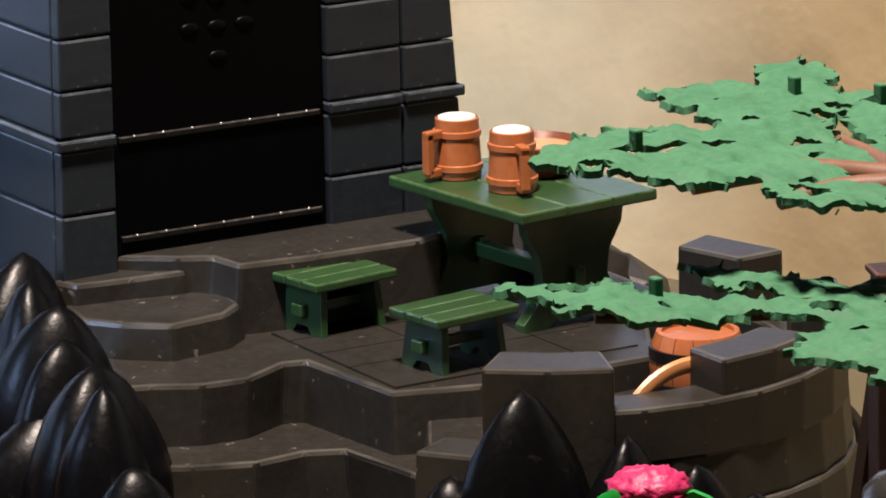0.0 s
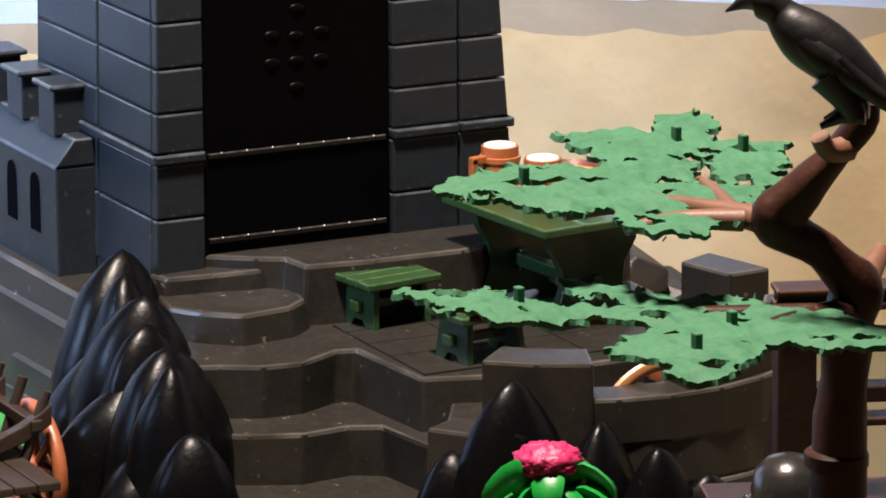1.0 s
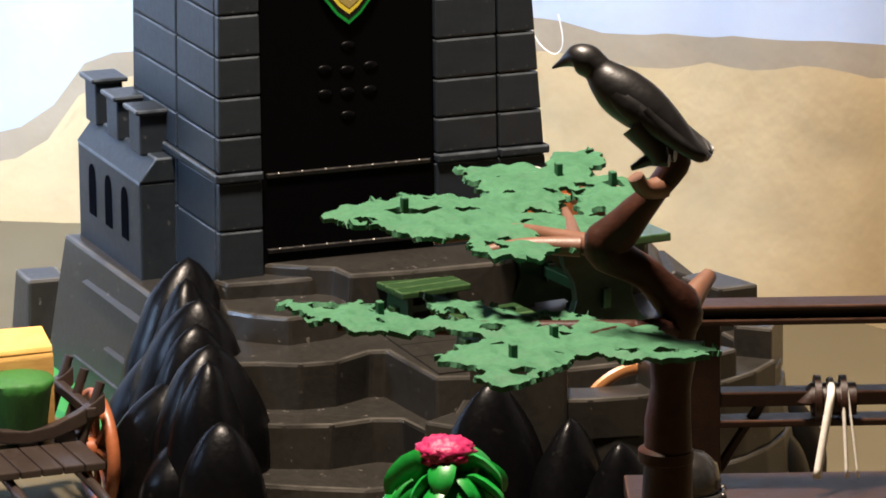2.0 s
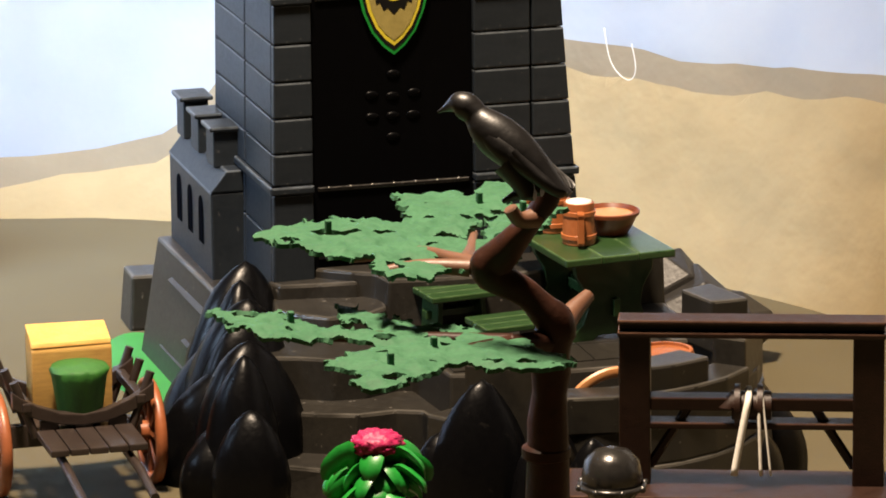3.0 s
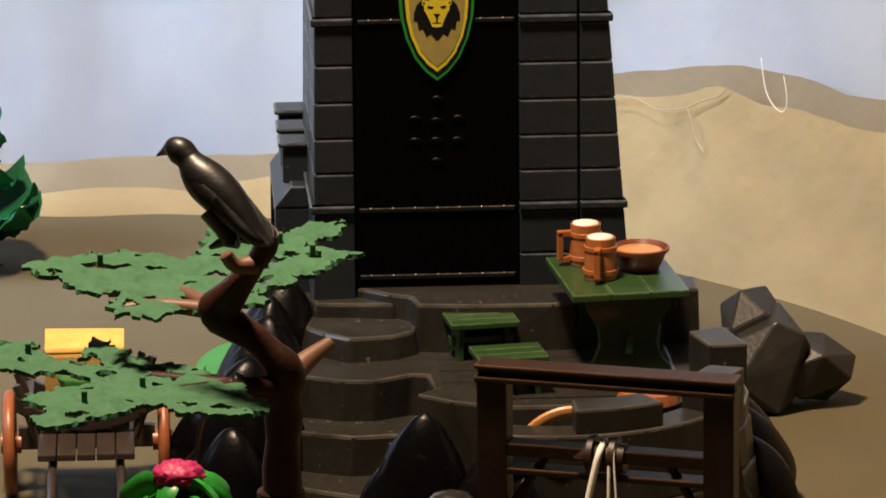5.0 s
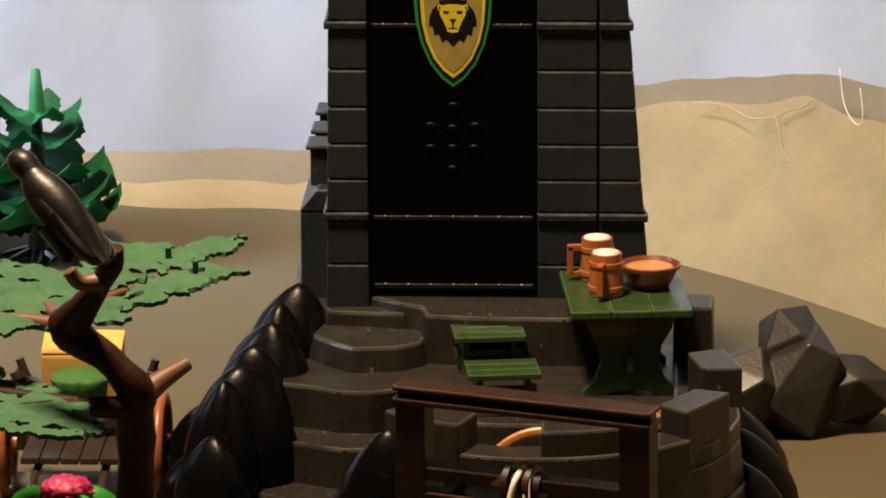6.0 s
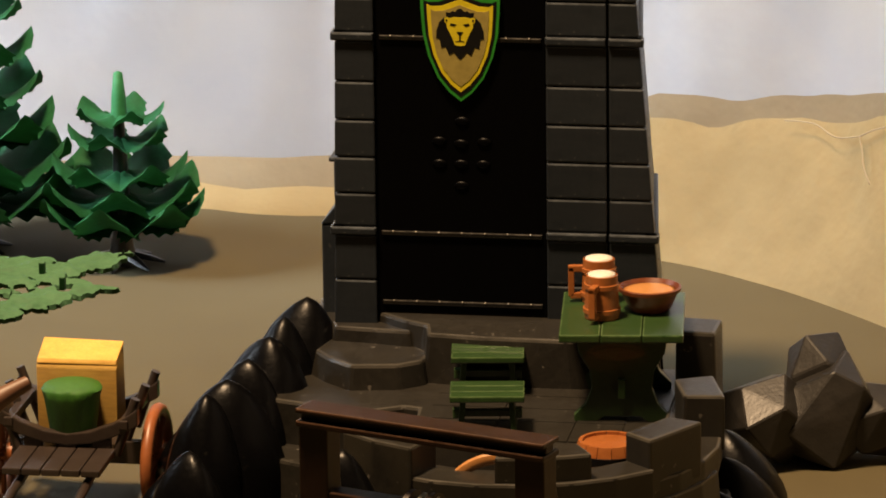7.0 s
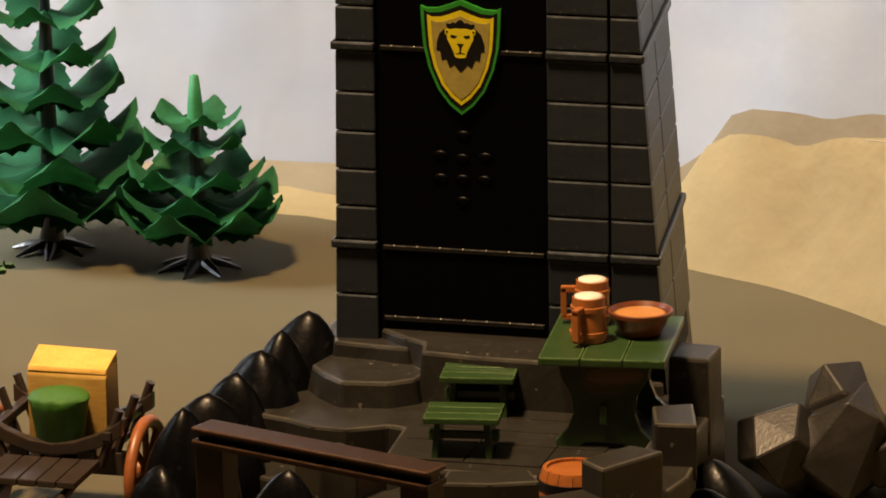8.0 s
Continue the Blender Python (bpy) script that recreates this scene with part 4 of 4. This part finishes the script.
part("bale", bm, HAY_SHADED, hay, smooth=40)
# thin top layer that carries the lit hay colour
bm = bmesh.new()
hexa(bm, [(-0.345, -0.16, 0.675), (0.345, -0.16, 0.675), (0.345, 0.15, 0.79), (-0.345, 0.15, 0.79)], [(-0.345, -0.15, 0.72), (0.345, -0.15, 0.72), (0.345, 0.14, 0.83), (-0.345, 0.14, 0.83)], 0.012)
jitter(bm, 0.02, 6, 4)
part("straw_top", bm, HAY_LIT, hay, "yellow straw top in the painted lit tone")
hay.scale = (1, 1, 0.9)
tub = thing("green_bundle", -3.17, -1.3, 0.86, 0, "round green bundle of grass with a ragged top in the cart", "bundle")
bm = lathe([(0.15, 0), (0.19, 0.06), (0.24, 0.4), (0.26, 0.47), (0.24, 0.5), (0.12, 0.525), (0, 0.53)], 30)
for v in bm.verts:
    v.co.xy *= 1 + 0.06 * noise.noise(v.co * 20)
part("body", bm, GRASS, tub, smooth=50)

# ---- lawn mat and boulder ----
bm = bmesh.new()
pts = [(0.52 * math.cos(a) * (1 + 0.12 * math.sin(3 * a)), 1.55 * math.sin(a), 0) for a in [2 * math.pi * k / 36 for k in range(36)]]
hexa(bm, pts, [(x * 0.96, y * 0.98, 0.06) for x, y, z in pts])
mat_ob = thing("lawn_mat", -1.66, 2.1, 0.2, 0, "bright green plastic lawn mat lying beside the base", "mat")
part("mat", bm, LAWN, mat_ob)
boulder = thing("boulder", 3.06, 1.12, 0.2, 0, "large grey faceted plastic boulder on the ground", "boulder")


def chunk(name, x, y, z, rx, ry, rz, count, seed):
    """An angular lump: the hull of points strewn on an egg, flat below."""
    rng = random.Random(seed)
    bm = bmesh.new()
    for i in range(count):
        h = -1 + 2 * (i + 0.5) / count
        a = 2.4 * i + rng.uniform(-0.5, 0.5)
        q = math.sqrt(1 - h * h)
        k = rng.uniform(0.82, 1.12)
        bm.verts.new((rx * k * q * math.cos(a), ry * k * q * math.sin(a), max(rz * k * h, -z)))
    hull = bmesh.ops.convex_hull(bm, input=bm.verts[:])
    bmesh.ops.delete(bm, geom=[g for g in hull["geom_interior"] if isinstance(g, bmesh.types.BMVert)], context="VERTS")
    bmesh.ops.bevel(bm, geom=bm.edges[:], offset=0.012, segments=1, affect="EDGES")
    return part(name, bm, BOULDER, boulder, at=T(x, y, z))


chunk("body", -0.04, 0.0, 0.42, 0.62, 0.6, 0.52, 17, 5)
chunk("crest", -0.06, 0.08, 0.70, 0.36, 0.4, 0.42, 13, 8)
chunk("shoulder", -0.5, -0.3, 0.42, 0.46, 0.5, 0.46, 14, 3)
chunk("shoulder", 0.45, 0.05, 0.36, 0.42, 0.5, 0.4, 14, 12)


# ---- fir trees ----
def fir(x, y, tiers, height, rz, label):
    t = thing("fir_tree", x, y, 0.2, rz, label, "fir tree", "fir trees")
    part("trunk", lathe([(0.16, 0), (0.13, 0.12), (0.1, 0.3), (0.07, height * 0.6), (0.03, height * 0.9), (0, height * 0.95)], 12), BLACK, t, "dark trunk", 60)
    for k in range(7):
        a = 2 * math.pi * k / 7
        part("root", tube([(0.08 * math.cos(a), 0.08 * math.sin(a), 0.1), (0.28 * math.cos(a), 0.28 * math.sin(a), 0.05), (0.42 * math.cos(a), 0.42 * math.sin(a), 0.01)], [0.07, 0.05, 0.02], 6, flat=0.6), BLACK, t)
    part("tip", lathe([(0.085, height - 0.5), (0.07, height - 0.25), (0.045, height - 0.02), (0, height)], 10), FIR, t, smooth=60)
    for j, (z, r, n) in enumerate(tiers):
        for k in range(n):
            a = 2 * math.pi * (k + 0.5 * (j % 2)) / n
            ca, sa = math.cos(a), math.sin(a)
            bm = bmesh.new()
            rows = []
            for i in range(13):
                s = i / 12
                w = r * 0.41 * (0.32 + 1.7 * s * (1 - s) + 0.45 * s) * (1.04 if i % 2 else 0.9)
                if i == 12:
                    w = r * 0.16
                d = 0.05 + r * s
                zz = z - 0.22 * r * math.sin(s * 2.2) + 0.46 * r * s ** 2.2
                row = []
                for q in (-1, -0.45, 0, 0.45, 1):
                    drop = (0.17 if i % 2 else 0.13) * r * abs(q) ** 1.6
                    row.append(bm.verts.new((d * ca - q * w * sa, d * sa + q * w * ca, zz - drop)))
                rows.append(row)
            for p, q in zip(rows, rows[1:]):
                for m in range(4):
                    bm.faces.new((p[m], p[m + 1], q[m + 1], q[m]))
            bmesh.ops.solidify(bm, geom=bm.faces[:], thickness=0.045)
            part("branch", bm, FIR, t, smooth=40)
    return t


fir(-4.5, 6.75, [(1.55, 0.40, 5), (1.32, 0.46, 5), (0.98, 0.62, 6), (0.74, 0.76, 6), (0.55, 0.78, 7)], 1.97, 10, "small dark green plastic fir tree with drooping branches")
fir(-6.14, 7.1, [(2.85, 0.45, 5), (2.47, 0.55, 5), (2.08, 0.64, 5), (1.69, 0.73, 6), (1.3, 0.83, 6), (0.94, 1.0, 6), (0.64, 1.08, 7)], 3.5, 25, "tall dark green plastic fir tree with drooping branches")


# ---- threads on the backdrop ----
thread = thing("loose_thread", 3.6, 4.85, 2.0, 0, "loose white thread looped on the hanging sheet", "thread")
loop = smooth_path([(-0.22, 0.3, 1.1), (-0.16, 0.2, 0.6), (-0.06, 0.05, 0.34), (0.08, -0.16, 0.22), (0.16, -0.3, 0.32), (0.17, -0.34, 0.55), (0.12, -0.28, 0.9)], 6)
part("strand", tube([(x * 0.55, y * 0.55, z * 0.55) for x, y, z in loop], 0.005, 6), STRING, thread, smooth=180)
frayed = thing("frayed_thread", 2.6, 5.85, 1.9, 0, "fine branching beige thread clinging to the cloth", "thread")


def on_cloth(x, z):
    """A place just in front of the beige cloth, measured from the thread's own origin."""
    i = min(range(len(WALL)), key=lambda k: abs(WALL[k][0] - x))
    y = float(np.interp(x, [w[0] for w in WALL], [w[1] for w in WALL]))
    a, b = WALL[i - 1], WALL[i + 1]
    d = Vector((b[0] - a[0], b[1] - a[1])).normalized()
    off = 0.6 * (z - 0.14) / (fold(x, y) - 0.14) - 0.05
    return (x - d.y * off - 2.6, y + d.x * off - 5.85, z - 1.78)


for line in ([(1.75, 1.62), (2.05, 1.66), (2.3, 1.6), (2.55, 1.68)], [(2.55, 1.68), (2.68, 1.78), (2.8, 1.85), (2.86, 1.94)], [(2.55, 1.68), (2.62, 1.55), (2.68, 1.42), (2.78, 1.3)]):
    part("strand", tube(smooth_path([on_cloth(x, z) for x, z in line], 5), 0.007, 6), TAN, frayed, smooth=180)
